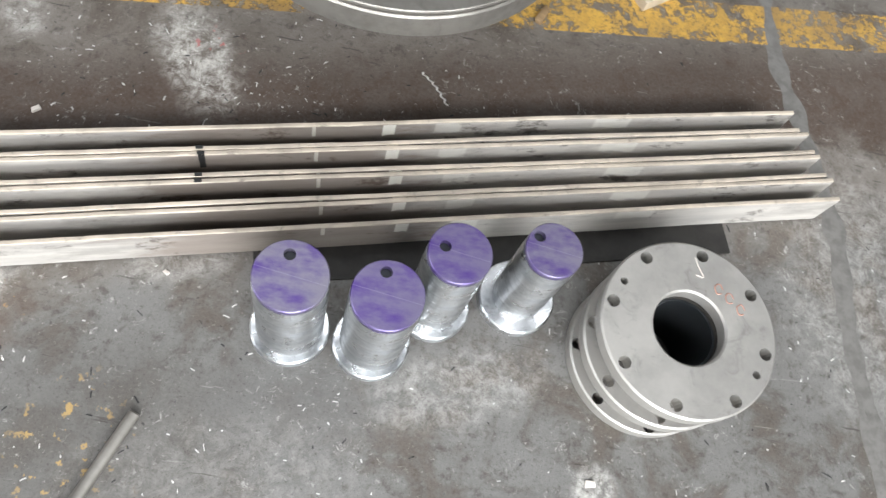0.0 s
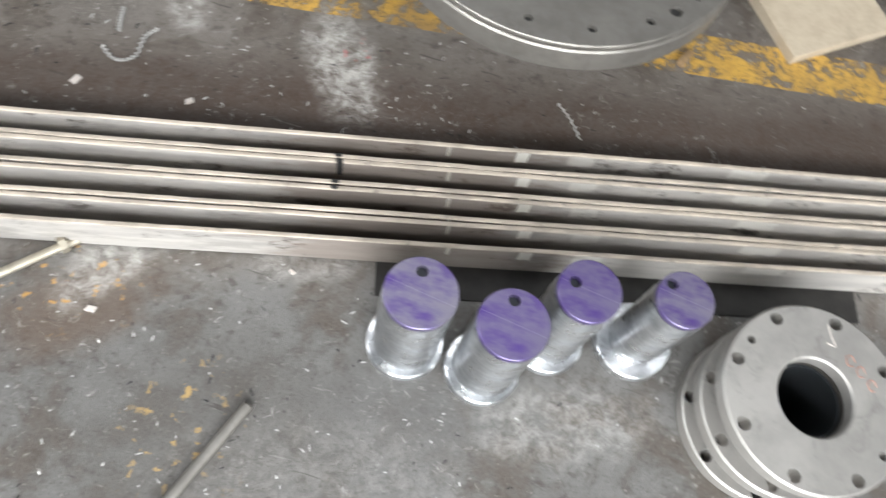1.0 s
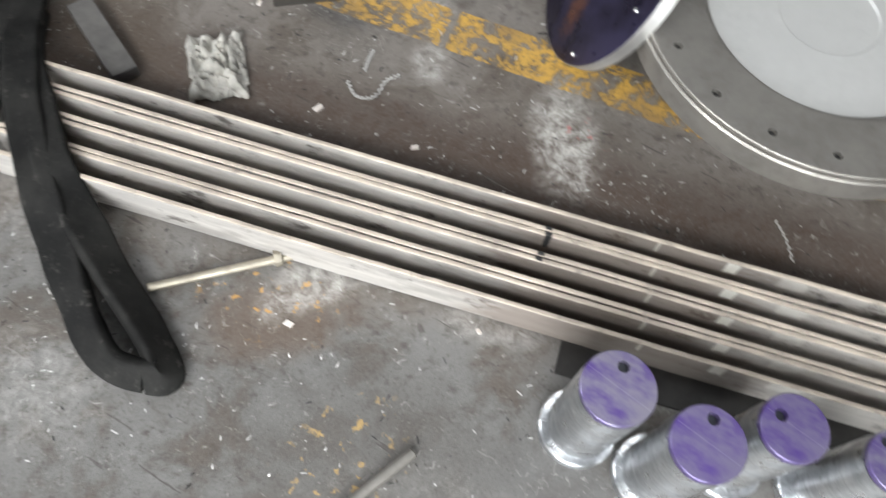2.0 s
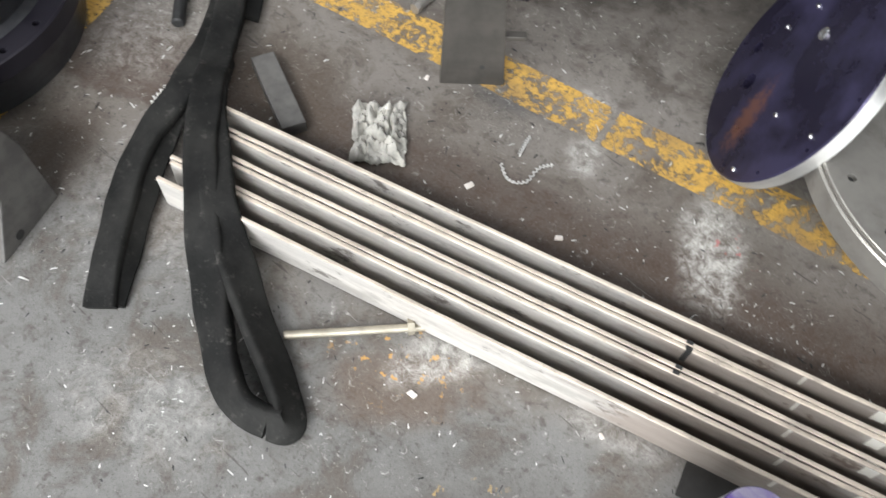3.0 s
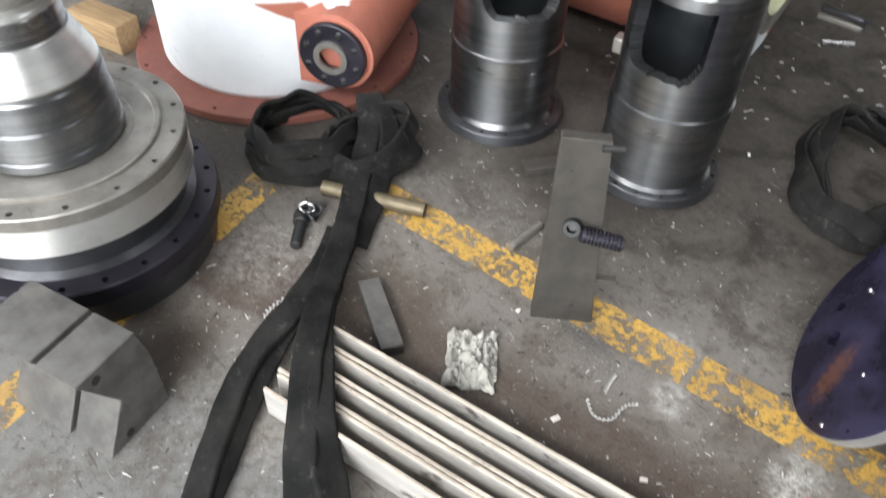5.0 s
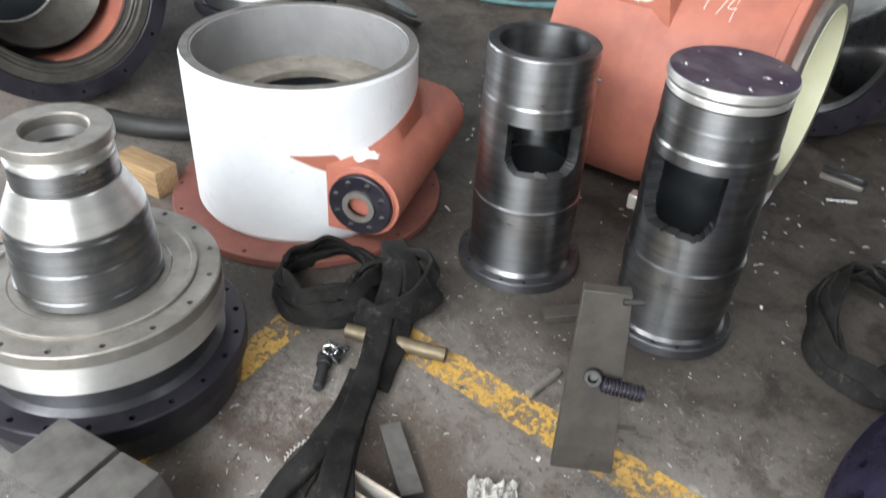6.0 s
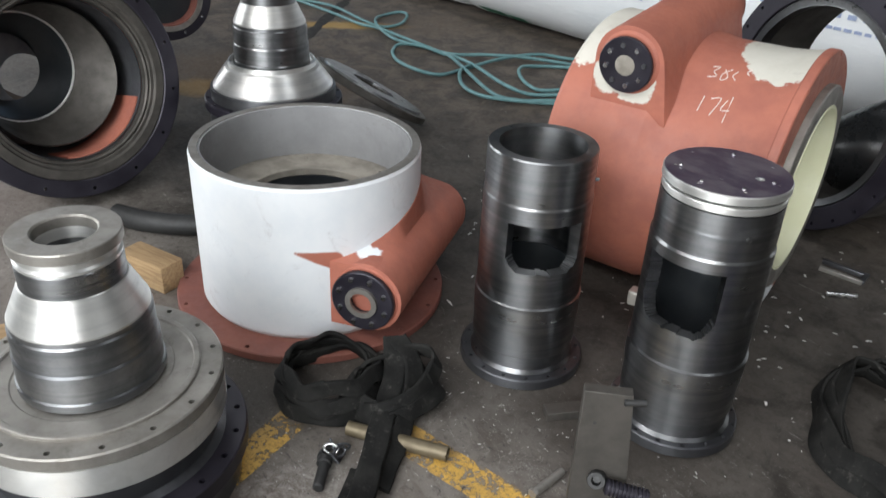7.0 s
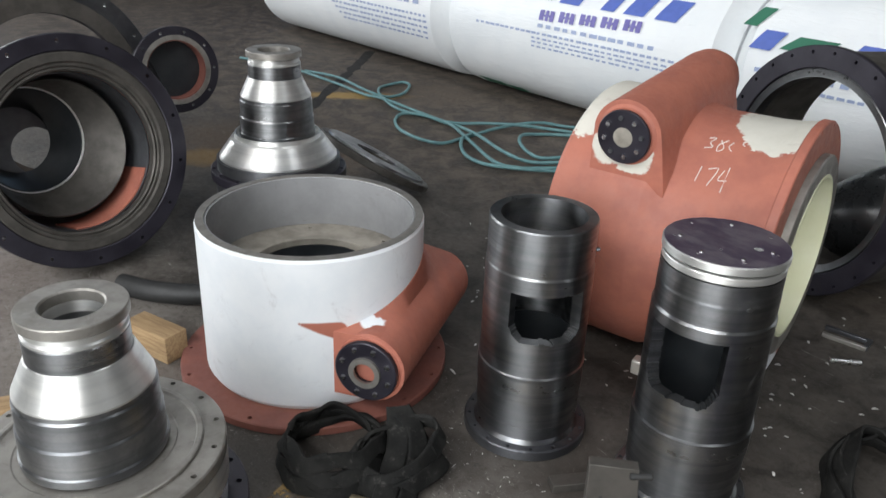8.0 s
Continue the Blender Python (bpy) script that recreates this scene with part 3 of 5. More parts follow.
def strip(name, pts, width, material, z, label, category, cuts=60):
    """A flat painted strip on the floor from point to point."""
    (x0, y0), (x1, y1) = pts
    d = Vector((x1 - x0, y1 - y0, 0))
    nrm = Vector((-d.y, d.x, 0)).normalized() * width / 2
    bm = bmesh.new()
    rows = []
    for i in range(cuts + 1):
        c = Vector((x0, y0, z)) + d * i / cuts
        w = 1 + 0.06 * noise.noise(c * 9)
        rows.append((bm.verts.new(c + nrm * w), bm.verts.new(c - nrm * w)))
    for a, b in zip(rows, rows[1:]):
        bm.faces.new((a[0], a[1], b[1], b[0]))
    ob = part(name, bm, material, smooth=0)
    ob.visible_shadow = False
    return tagged(ob, label, category, kind="structure")


strip("yellow_line", ((-1.52, 1.335), (-0.40, 1.545)), 0.115, M_YELLOW, 0.0015, "worn yellow painted line on the concrete", "floor marking")
strip("yellow_line", ((-0.385, 1.548), (2.3, 2.05)), 0.118, M_YELLOW, 0.0015, "worn yellow painted line on the concrete", "floor marking")
strip("yellow_line", ((-1.27, 0.10), (-1.63, 1.20)), 0.105, M_YELLOW, 0.0015, "worn yellow painted line beside the hub", "floor marking")


# slab joints filled with pale and dark grout
def joint(pts, width, material, label):
    path = smooth_path([(x, y, 0.0) for x, y in pts], 14)
    bm = bmesh.new()
    rows = []
    for i, c in enumerate(path):
        t = (path[min(i + 1, len(path) - 1)] - path[max(i - 1, 0)]).normalized()
        s = Vector((-t.y, t.x, 0)) * width * (0.5 + 0.3 * noise.noise(c * 17))
        rows.append([bm.verts.new(c + s * k + Vector((0, 0, h))) for k, h in ((1, 0.0005), (0.6, 0.002), (-0.6, 0.002), (-1, 0.0005))])
    for a, b in zip(rows, rows[1:]):
        for i in range(3):
            bm.faces.new((a[i], a[i + 1], b[i + 1], b[i]))
    return tagged(part("floor_joint", bm, material), label, "floor joint", kind="structure")


M_GROUT = painted("crumbled_joint_filler", (0.19, 0.183, 0.172), (0.135, 0.128, 0.12), (0.07, 0.064, 0.058), 0.7, 0.85, 30)
M_DARKJOINT = plain("dark_joint_tar", (0.012, 0.011, 0.010), 0.85)
joint([(1.262, 1.95), (1.285, 1.75), (1.33, 1.6), (1.40, 1.33), (1.418, 1.07), (1.466, 0.78), (1.50, 0.4)], 0.045, M_GROUT, "crumbling pale filled joint in the concrete")
joint([(-6.9, 5.2), (-6.565, 4.858), (-5.95, 4.19), (-5.336, 3.514), (-4.95, 3.1)], 0.10, M_DARKJOINT, "dark open joint in the concrete")

# ---- steel channels and the black shade sheet under them ----
CH = pose(-0.938, 0.724, 0.0, 0, 0, 15.1)
# Thin black sheet added to stand in for the shade beneath the channels.
bm = box(0.99, 0.30, 0.006, 0.001, (1.645, 0.078, 0))
part("shade_sheet", bm, M_SHADESHEET, m=CH)
tagged(bpy.data.objects["shade_sheet"], "thin black sheet added as shade under the channels", "steel sheet")


def channel(y, x0, x1, seed):
    """A rolled U channel lying open side up: a darkened web and two upright flanges with slightly uneven edges, painted
    paler on top.
    """
    w, h, t = 0.0525, 0.094, 0.0085
    e = thing("steel_channel", CH @ pose(0, 0, 0.0065), "long bare steel channel lying open side up", "steel channel", "bundle of channels")

    def bar(name, sec, material, lb=""):
        bm = bmesh.new()
        n = 90
        rows = []
        for i in range(n + 1):
            x = x0 + (x1 - x0) * i / n
            ragged = 0.005 * noise.noise(Vector((seed, i, sec[0][0] * 50))) if i in (0, n) else 0
            bow = 0.0026 * noise.noise(Vector((x * 2.2, seed * 3.1, 0)))
            rows.append([bm.verts.new((x + ragged, y + a + bow + 0.0006 * noise.noise(Vector((x * 25, seed, b * 9))), b + 0.0016 * noise.noise(Vector((x * 7, seed, a * 40))) + 0.0007 * noise.noise(Vector((x * 40, seed, a * 90))))) for a, b in sec])
        k = len(sec)
        for p, q in zip(rows, rows[1:]):
            for i in range(k):
                bm.faces.new((p[i], p[(i + 1) % k], q[(i + 1) % k], q[i]))
        bm.faces.new(rows[0])
        bm.faces.new(list(reversed(rows[-1])))
        part(name, bm, material, e, lb)
    # Web colour holds the trough's shade as well as oil.
    bar("web", [(t * 0.6, 0.001), (w - t * 0.6, 0.001), (w - t - 0.002, t + 0.008), (w - t - 0.009, t), (t + 0.009, t), (t + 0.002, t + 0.008)], M_WEB, "web darkened for oil and shade")
    for f in (0, w - t):
        k = 0.004 if f == 0 else 0.0
        j = 0.004 - k
        bar("flange", [(f - j, 0), (f + t + k, 0), (f + t, h - 0.0035), (f, h - 0.0035)], M_CHANNEL)
        # Separate pale strip paints the light that the upward edge catches.
        bar("lit_edge", [(f, h - 0.0035), (f + t, h - 0.0035), (f + t, h - 0.001), (f + t - 0.0012, h), (f + 0.0012, h), (f, h - 0.001)], M_LITEDGE, "top edge painted paler as if lit")


for i, (a, b) in enumerate(((-0.002, 2.366), (-0.010, 2.354), (0.004, 2.345), (0.012, 2.326))):
    channel(-0.0045 + i * 0.0563, a, b, i + 1)
# marker smear across two channels
for sx, sy in ((0.0, 0.100), (0.001, 0.1125), (0.006, 0.1565), (0.004, 0.1685)):
    smear = part("marker_smear", box(0.013, 0.0075, 0.0008, 0, (1.062 + sx, sy, 0.1022)), M_BLACKINK, m=CH)
    tagged(smear, "black marker smear across a channel edge", "marker line", kind="stuff")

smear = part("marker_smear", box(0.011, 0.0008, 0.060, 0, (1.069, 0.1512, 0.044)), M_BLACKINK, m=CH)
tagged(smear, "black marker smear down a channel flange", "marker line", kind="stuff")

# ---- four dyed spigots ----


def spigot(at, r, hole_at, stub_r, stub_h, collar_r, label):
    """A turned spigot on its collar, with a purple dyed face and one off-centre hole."""
    x, y = at
    e = thing("turned_spigot", pose(x, y, 0), label, "machined spigot", "dyed spigots")
    part("stub", solid([(stub_r - 0.002, 0), (stub_r, 0.002), (stub_r, stub_h)], 48), M_SMEARED, e)
    part("collar", solid([(collar_r - 0.003, stub_h), (collar_r, stub_h + 0.003), (collar_r, stub_h + 0.022), (collar_r - 0.003, stub_h + 0.025)], 56), M_SMEARED, e)
    z = stub_h + 0.025
    part("shaft", solid([(r - 0.003, z), (r - 0.003, z + 0.012), (r, z + 0.014), (r, 0.262), (r - 0.0007, 0.266), (r - 0.0007, 0.292)], 56), M_SMEARED, e)
    hx, hy = hole_at[0] - x, hole_at[1] - y
    part("hole_bottom", solid([(0.0115, 0.2922), (0.0115, 0.2930)], 16), M_BOREDARK, e, "hole bottom coloured black for its shade", pose(hx, hy, 0))
    part("dyed_face", holed(r - 0.001, 0.2932, 0.305, 0, [(hx, hy, 0.0098)], 56, 0.0015), M_PURPLE, e, "purple layout dye on the end face")


spigot((0.272, 0.877), 0.0595, (0.264, 0.910), 0.064, 0.022, 0.071, "bright turned steel spigot with purple dyed top on the floor")
spigot((0.420, 0.874), 0.0585, (0.412, 0.910), 0.062, 0.022, 0.070, "bright turned steel spigot with purple dyed top on the floor")
spigot((0.522, 0.964), 0.0535, (0.497, 0.971), 0.056, 0.024, 0.069, "bright turned steel spigot, purple dye rubbed thin, by the channels")
spigot((0.674, 1.000), 0.0490, (0.648, 1.019), 0.047, 0.048, 0.073, "bright turned steel spigot on a wider collar and stub")

# ---- stack of pipe flanges ----
FS = (0.953, 0.947)
A0 = 80.2


def pipe_flange(z0, z1, r, turn, label, extra=True):
    e = thing("pipe_flange", pose(FS[0], FS[1], z0), label, "pipe flange", "stack of flanges")
    hs = ring_holes(8, 0.1425, 0.0118, turn)
    if extra:
        hs += [(0.138 * math.cos(radians(a)), 0.138 * math.sin(radians(a)), 0.0075) for a in (A0 + 72, A0 + 252)]
    part("disc", holed(r, 0.0, z1 - z0, 0.0665, hs, 96, 0.0035), M_PIPEFLANGE, e)
    return e


low = pipe_flange(0.0, 0.034, 0.157, A0 + 12, "grey steel pipe flange at the bottom of a stack", False)
# Black liner added to paint the bore's shade.
part("dark_bore_liner", tube(0.062, [(0.0662, 0.001), (0.0662, 0.17)], 48), M_BOREDARK, low, "added liner, black for the shade in the bore")
part("neck", tube(0.0667, [(0.118, 0.0345), (0.095, 0.085)], 64), M_PLATE, low)
mid = pipe_flange(0.0855, 0.118, 0.160, A0 + 5, "grey steel pipe flange in the middle of a stack", False)
part("neck", tube(0.0667, [(0.122, 0.033), (0.105, 0.0915)], 64), M_PLATE, mid)
top = pipe_flange(0.1775, 0.21, 0.162, A0, "grey steel pipe flange with chalk figures on its face")
# chalk scrawl on the face
for pts in ([(0.01, 0.135), (0.018, 0.115), (0.026, 0.100), (0.012, 0.101)], ):
    part("chalk_line", wire([(a, b, 0.0328) for a, b in pts], 0.0012, 6, 5), M_CHALK, top, "pale chalk stroke")
for cx, cy in ((0.055, 0.082), (0.075, 0.068), (0.096, 0.050)):
    part("chalk_figure", wire([(cx + 0.008 * math.cos(a), cy + 0.010 * math.sin(a), 0.0328) for a in (0, 1.4, 2.8, 4.2, 5.4)], 0.0011, 6, 5), M_REDCHALK, top, "faint red chalk figure")

# ---- loose bars on the near floor ----
tagged(part("round_bar", rod((0.046, 0.690, 0.0105), (-0.085, 0.325, 0.0105), 0.0105), M_FLANGE), "short dull steel round bar lying on the concrete", "steel bar")
e = thing("threaded_rod", pose(0, 0, 0), "pale steel rod with a nut lying by the channels", "threaded rod")
part("rod", rod((-0.541, 0.682, 0.0105), (-0.335, 0.904, 0.0105), 0.0085), M_BRASS, e)
nut = bolt_head(0.0175, 0.014)
part("nut", nut, M_BRASS, e, "", facing((-0.378, 0.858, 0.0155), (0.68, 0.73, 0)))

# ---- stepped ring flange with brushed recess, and the dyed disc that leans on it ----
RC = (0.308, 1.806)
e = thing("large_ring_flange", pose(RC[0], RC[1], 0), "large grey steel ring flange with brushed recess on the floor", "ring flange")
part("base", solid([(0.195, 0), (0.20, 0.004), (0.20, 0.2075)], 80), M_DARKSTEEL, e, "dark narrower base")
part("rim", tube(0.25, [(0.384, 0.208), (0.392, 0.216), (0.392, 0.266), (0.3885, 0.2695), (0.3885, 0.2715)], 120), M_FLANGE, e)
part("hole_bottom", tube(0.327, [(0.368, 0.2716), (0.368, 0.2720)], 120), M_NEARBLACK, e, "hole bottoms coloured dark for their shade")
part("bolt_face", holed(0.3875, 0.2722, 0.282, 0.262, ring_holes(18, 0.347, 0.0088, -90) + [(0.347 * math.cos(radians(-40)), 0.347 * math.sin(radians(-40)), 0.013)], 120, 0.002), M_FLANGE, e, "grey face with a ring of bolt holes")
part("recess", lathe([(0.0, 0.262), (0.10, 0.262), (0.105, 0.2655), (0.2585, 0.2655), (0.2585, 0.255), (0.0, 0.255)], 96, closed=False), M_BRUSHED, e, "brushed bright recess plate")

DN = Vector((-0.80, -0.44, 0.40)).normalized()
DM = facing((-0.129, 1.752, 0.272), DN) @ pose(0.012, -0.023, 0)
e = thing("dyed_disc", DM, "dark indigo dyed steel disc leaning against the ring flange", "steel disc")
hs = [(-0.140, -0.102, 0.014), (-0.054, -0.124, 0.019)] + ring_holes(12, 0.236, 0.0045, 8)
part("disc", holed(0.255, -0.034, 0.0, 0, hs, 120, 0.003), M_DISC, e)
part("turned_edge", tube(0.2552, [(0.2565, -0.031), (0.2565, -0.003)], 120), M_BRIGHT, e, "bright turned edge")
for px, py, pr in ((-0.037, 0.074, 0.014), (-0.132, -0.017, 0.0055), (-0.127, 0.062, 0.0055), (0.099, -0.043, 0.0055), (0.175, -0.154, 0.0055), (0.208, 0.043, 0.0055)):
    part("stud", solid([(pr, 0.0003), (pr, 0.003), (pr * 0.8, 0.005)], 16), M_SIL, e, "bright stud end", pose(px, py, 0))
part("back_plate", solid([(0.244, -0.0395), (0.244, -0.0345)], 64), M_DARKSTEEL, e)

tagged(part("wooden_board", box(0.30, 0.21, 0.03, 0.002), M_BOARD, m=pose(0.99, 1.985, 0.0, 0, 0, 38)), "pale dusty chipboard offcut on the yellow line", "board")
tagged(part("wood_chip", rough_up(box(0.018, 0.05, 0.012, 0.002), 0.003, 60), M_WOOD, m=pose(0.69, 1.727, 0.0, 0, 0, -22)), "small splinter of wood on the floor", "wood chip")

# ---- small things on the middle floor ----
tagged(part("steel_bar_offcut", box(0.225, 0.056, 0.034, 0.002), M_BLOCK, m=pose(-0.99, 1.076, 0.0, 0, 0, -23.5)), "dark grey flat steel bar offcut on brown concrete", "steel offcut")


def crumpled(name, at, sx, sy, h, material, turn, label, category, seed):
    """A crumpled cloth: a folded sheet with thickness."""
    n = 34
    bm = bmesh.new()
    g = []
    for i in range(n + 1):
        row = []
        for j in range(n + 1):
            u, v = i / n - 0.5, j / n - 0.5
            p = Vector((u * sx, v * sy, 0))
            edge = 0.12 * noise.noise(Vector((u * 5, v * 5, seed))) + 0.10 * noise.noise(Vector((u * 13, v * 13, seed + 4)))
            rim = max(abs(u), abs(v)) * 2
            p.xy *= 1 + edge * rim
            fold = abs(noise.noise(Vector((u * 5, v * 4, seed + 9)))) + 0.5 * abs(noise.noise(Vector((u * 10, v * 9, seed + 2)))) + 0.3 * abs(noise.noise(Vector((u * 24, v * 20, seed))))
            p.z = 0.003 + h * fold * (1 - 0.75 * rim ** 3)
            row.append(bm.verts.new(p))
        g.append(row)
    for i in range(n):
        for j in range(n):
            bm.faces.new((g[i][j], g[i + 1][j], g[i + 1][j + 1], g[i][j + 1]))
    ret = bmesh.ops.extrude_face_region(bm, geom=list(bm.faces))
    for v in ret["geom"]:
        if isinstance(v, bmesh.types.BMVert):
            v.co.z -= 0.003
    return tagged(part(name, bm, material, m=pose(at[0], at[1], 0.0005, 0, 0, turn), smooth=60), label, category)


crumpled("oily_rag", (-0.752, 1.160), 0.165, 0.120, 0.085, M_RAG, -48, "crumpled grey oily rag on the floor", "rag", 3)

# upright steel block with its clamp screw
PB = pose(-0.760, 1.368, 0, 0, 0, 42) @ pose(0, 0, 0, -1.5)
e = thing("upright_steel_block", PB, "tall dull steel block standing on end with a clamp screw", "steel block")
part("plate", prism([(0.003, 0), (0.155, 0), (0.106, 0.552), (0.003, 0.552)], 0.030, 0.002), M_PLATE, e)
part("rear_rib", box(0.05, 0.05, 0.20, 0.002, (0.108, 0.0565, 0.0)), M_BLOCK, e)
part("side_ledge", box(0.05, 0.02, 0.012, 0.002, (0.165, 0.018, 0.135)), M_PLATE, e)
# Flat dark discs on the face paint the shade of drilled holes.
part("hole", solid([(0.006, 0), (0.006, 0.0015)], 12), M_NEARBLACK, e, "", pose(0.098, 0.0012, 0.058, 90))
part("hole", solid([(0.004, 0), (0.004, 0.0015)], 12), M_NEARBLACK, e, "", pose(0.035, 0.0012, 0.47, 90))
part("side_screw", rod((0.088, -0.002, 0.535), (0.135, 0.004, 0.535), 0.008), M_NEARBLACK, e)
sc = part("screw_head", tube(0.011, [(0.019, 0), (0.021, 0.003), (0.021, 0.022), (0.019, 0.025)], 24), M_RUBBER, e, "socket head of a clamp screw", pose(0.062, -0.001, 0.318, 68, 0, -14))
part("hex_socket", bolt_head(0.0115, 0.006), M_NEARBLACK, sc, "", pose(0, 0, 0.006))
shank = [(0.0135, 0.0)]
for i in range(11):
    shank += [(0.0190, 0.004 + i * 0.0085), (0.0190, 0.0075 + i * 0.0085), (0.0150, 0.0085 + i * 0.0085), (0.0150, 0.0115 + i * 0.0085)]
part("ribbed_shank", solid(shank, 24), M_BLUEBLACK, e, "ribbed shank", pose(0.078, -0.021, 0.314, 0, 97, -4))

tagged(part("steel_tube", lathe([(0.018, 0), (0.022, 0), (0.022, 0.305), (0.018, 0.305)], 28), M_TUBE, m=Matrix.Translation((-1.462, 1.245, 0.0225)) @ Vector((0.262, 0.163, 0)).to_track_quat("Z", "Y").to_matrix().to_4x4()), "short pale steel tube on the yellow line", "tube")
e = thing("loose_bolt", pose(0, 0, 0), "grey steel bolt lying beside the upright block", "bolt")
part("shank", rod((-0.957, 1.505, 0.0125), (-0.965, 1.625, 0.0125), 0.012), M_FLANGE, e)
part("head", bolt_head(0.0165, 0.012), M_FLANGE, e, "", facing((-0.957, 1.505, 0.0145), (0.07, -1, 0)))

# shackle with its pin
e = thing("shackle", pose(0, 0, 0), "oily black steel shackle with loose chain links", "shackle")
part("pin", rod((-1.322, 1.053, 0.016), (-1.392, 1.122, 0.018), 0.0155), M_RUBBER, e)
part("pin_head", rod((-1.385, 1.112, 0.018), (-1.402, 1.130, 0.018), 0.021), M_RUBBER, e)
part("bow", wire([(-1.395, 1.11, 0.014), (-1.425, 1.13, 0.018), (-1.425, 1.165, 0.022), (-1.395, 1.175, 0.02), (-1.375, 1.15, 0.016)], 0.009, 6, 10), M_RUBBER, e)
for k, (lx, ly, lz, ln) in enumerate(((-1.405, 1.150, 0.040, 30), (-1.385, 1.165, 0.034, 100), (-1.42, 1.165, 0.034, 160), (-1.40, 1.185, 0.030, 60), (-1.375, 1.14, 0.034, 0))):
    lm = pose(lx, ly, lz, 35 + 20 * k, 0, ln)
    part("chain_link", wire([lm @ Vector((0.021 * math.cos(a), 0.013 * math.sin(a), 0)) for a in [2 * math.pi * q / 10 for q in range(11)]], 0.0038, 4, 6), M_SIL if k == 0 else M_DARKSTEEL, e, "small chain link")

# ---- webbing slings ----
Z = (0, 0, 1)
e = thing("lifting_sling", pose(0, 0, 0), "grimy black webbing sling lying over the channels", "lifting sling")
part("long_strand", web([(-0.425, 0.545, 0.036), (-0.49, 0.532, 0.036), (-0.575, 0.565, 0.036), (-0.70, 0.645, 0.06), (-0.80, 0.725, 0.105), (-0.90, 0.805, 0.116), (-1.02, 0.915, 0.112), (-1.12, 1.02, 0.075), (-1.24, 1.155, 0.05), (-1.40, 1.325, 0.055), (-1.52, 1.46, 0.085), (-1.62, 1.53, 0.13)],
                        [(0.3, -0.8, 0.5), (0.1, -0.8, 0.6), (-0.25, -0.5, 0.9), (0.15, -0.25, 1), (0, -0.1, 1), (0, 0, 1), (0.1, 0, 1), (0.15, -0.1, 1), (0.15, 0, 1), (0.1, -0.1, 1), (0, -0.1, 1), (0.3, -0.3, 1)], 0.068, 0.028, 12, 1), M_STRAP, e)
part("return_strand", web([(-0.425, 0.545, 0.036), (-0.398, 0.565, 0.036), (-0.428, 0.592, 0.036), (-0.51, 0.628, 0.036), (-0.605, 0.668, 0.05), (-0.72, 0.722, 0.075), (-0.80, 0.765, 0.1125), (-0.90, 0.835, 0.106), (-1.03, 0.930, 0.096), (-1.135, 1.03, 0.045)],
                          [(0.3, -0.8, 0.5), (0.8, -0.1, 0.6), (0.45, 0.6, 0.75), (0.30, 0.6, 0.8), (0.2, 0.5, 0.8), (0.1, 0.3, 1), Z, Z, Z, Z], 0.070, 0.026, 12, 2), M_STRAP, e)
part("cross_strand", web([(-0.835, 0.480, 0.018), (-0.896, 0.548, 0.034), (-0.962, 0.626, 0.044), (-1.030, 0.712, 0.050), (-1.070, 0.80, 0.066), (-1.090, 0.885, 0.084), (-1.135, 0.975, 0.080), (-1.21, 1.08, 0.05), (-1.29, 1.17, 0.028)],
                         [(0.1, -0.2, 1), (-0.2, -0.1, 1), (-0.35, 0.1, 1), (-0.35, 0.1, 1), (-0.2, 0.1, 1), (0.1, 0.1, 1), Z, Z, Z], 0.062, 0.026, 12, 3), M_STRAP, e)
part("under_strand", web([(-0.828, 0.497, 0.014), (-0.872, 0.565, 0.026), (-0.935, 0.648, 0.030), (-1.005, 0.735, 0.034), (-1.055, 0.82, 0.045), (-1.10, 0.91, 0.055), (-1.16, 1.01, 0.04)],
                         [(0.7, -0.5, 0.6), (0.8, -0.3, 0.5), (0.8, -0.3, 0.5), (0.7, -0.2, 0.6), (0.3, 0, 1), Z, Z], 0.052, 0.016, 12, 4), M_STRAP, e)


def loops(cx, cy, rings, seed, wd=0.055):
    """Turns of strap standing on edge and falling over one another: (radius, squash, turn, height)."""
    bms = []
    for k, (r, q, turn, h) in enumerate(rings):
        pts, ups = [], []
        for i in range(15):
            a = radians(turn) + 2 * math.pi * i / 13.2
            w = 1 + 0.24 * noise.noise(Vector((math.cos(a) * 1.5, math.sin(a) * 1.5, seed + k * 3.3)))
            x, y = r * w * math.cos(a), r * w * q * math.sin(a)
            lean = 0.55 * h * math.sin(a * (1 + k % 2) + k * 2.1)
            z = h + 0.024 + lean + 0.035 * noise.noise(Vector((math.cos(a) * 2, math.sin(a) * 2, seed + k)))
            pts.append((cx + x, cy + y, max(z, 0.026)))
            ups.append((math.cos(a), math.sin(a), 0.5 + 1.1 * noise.noise(Vector((a * 0.8, k, seed)))))
        bms.append(web(pts, ups, wd, 0.013, 9, seed + k))
    return bms


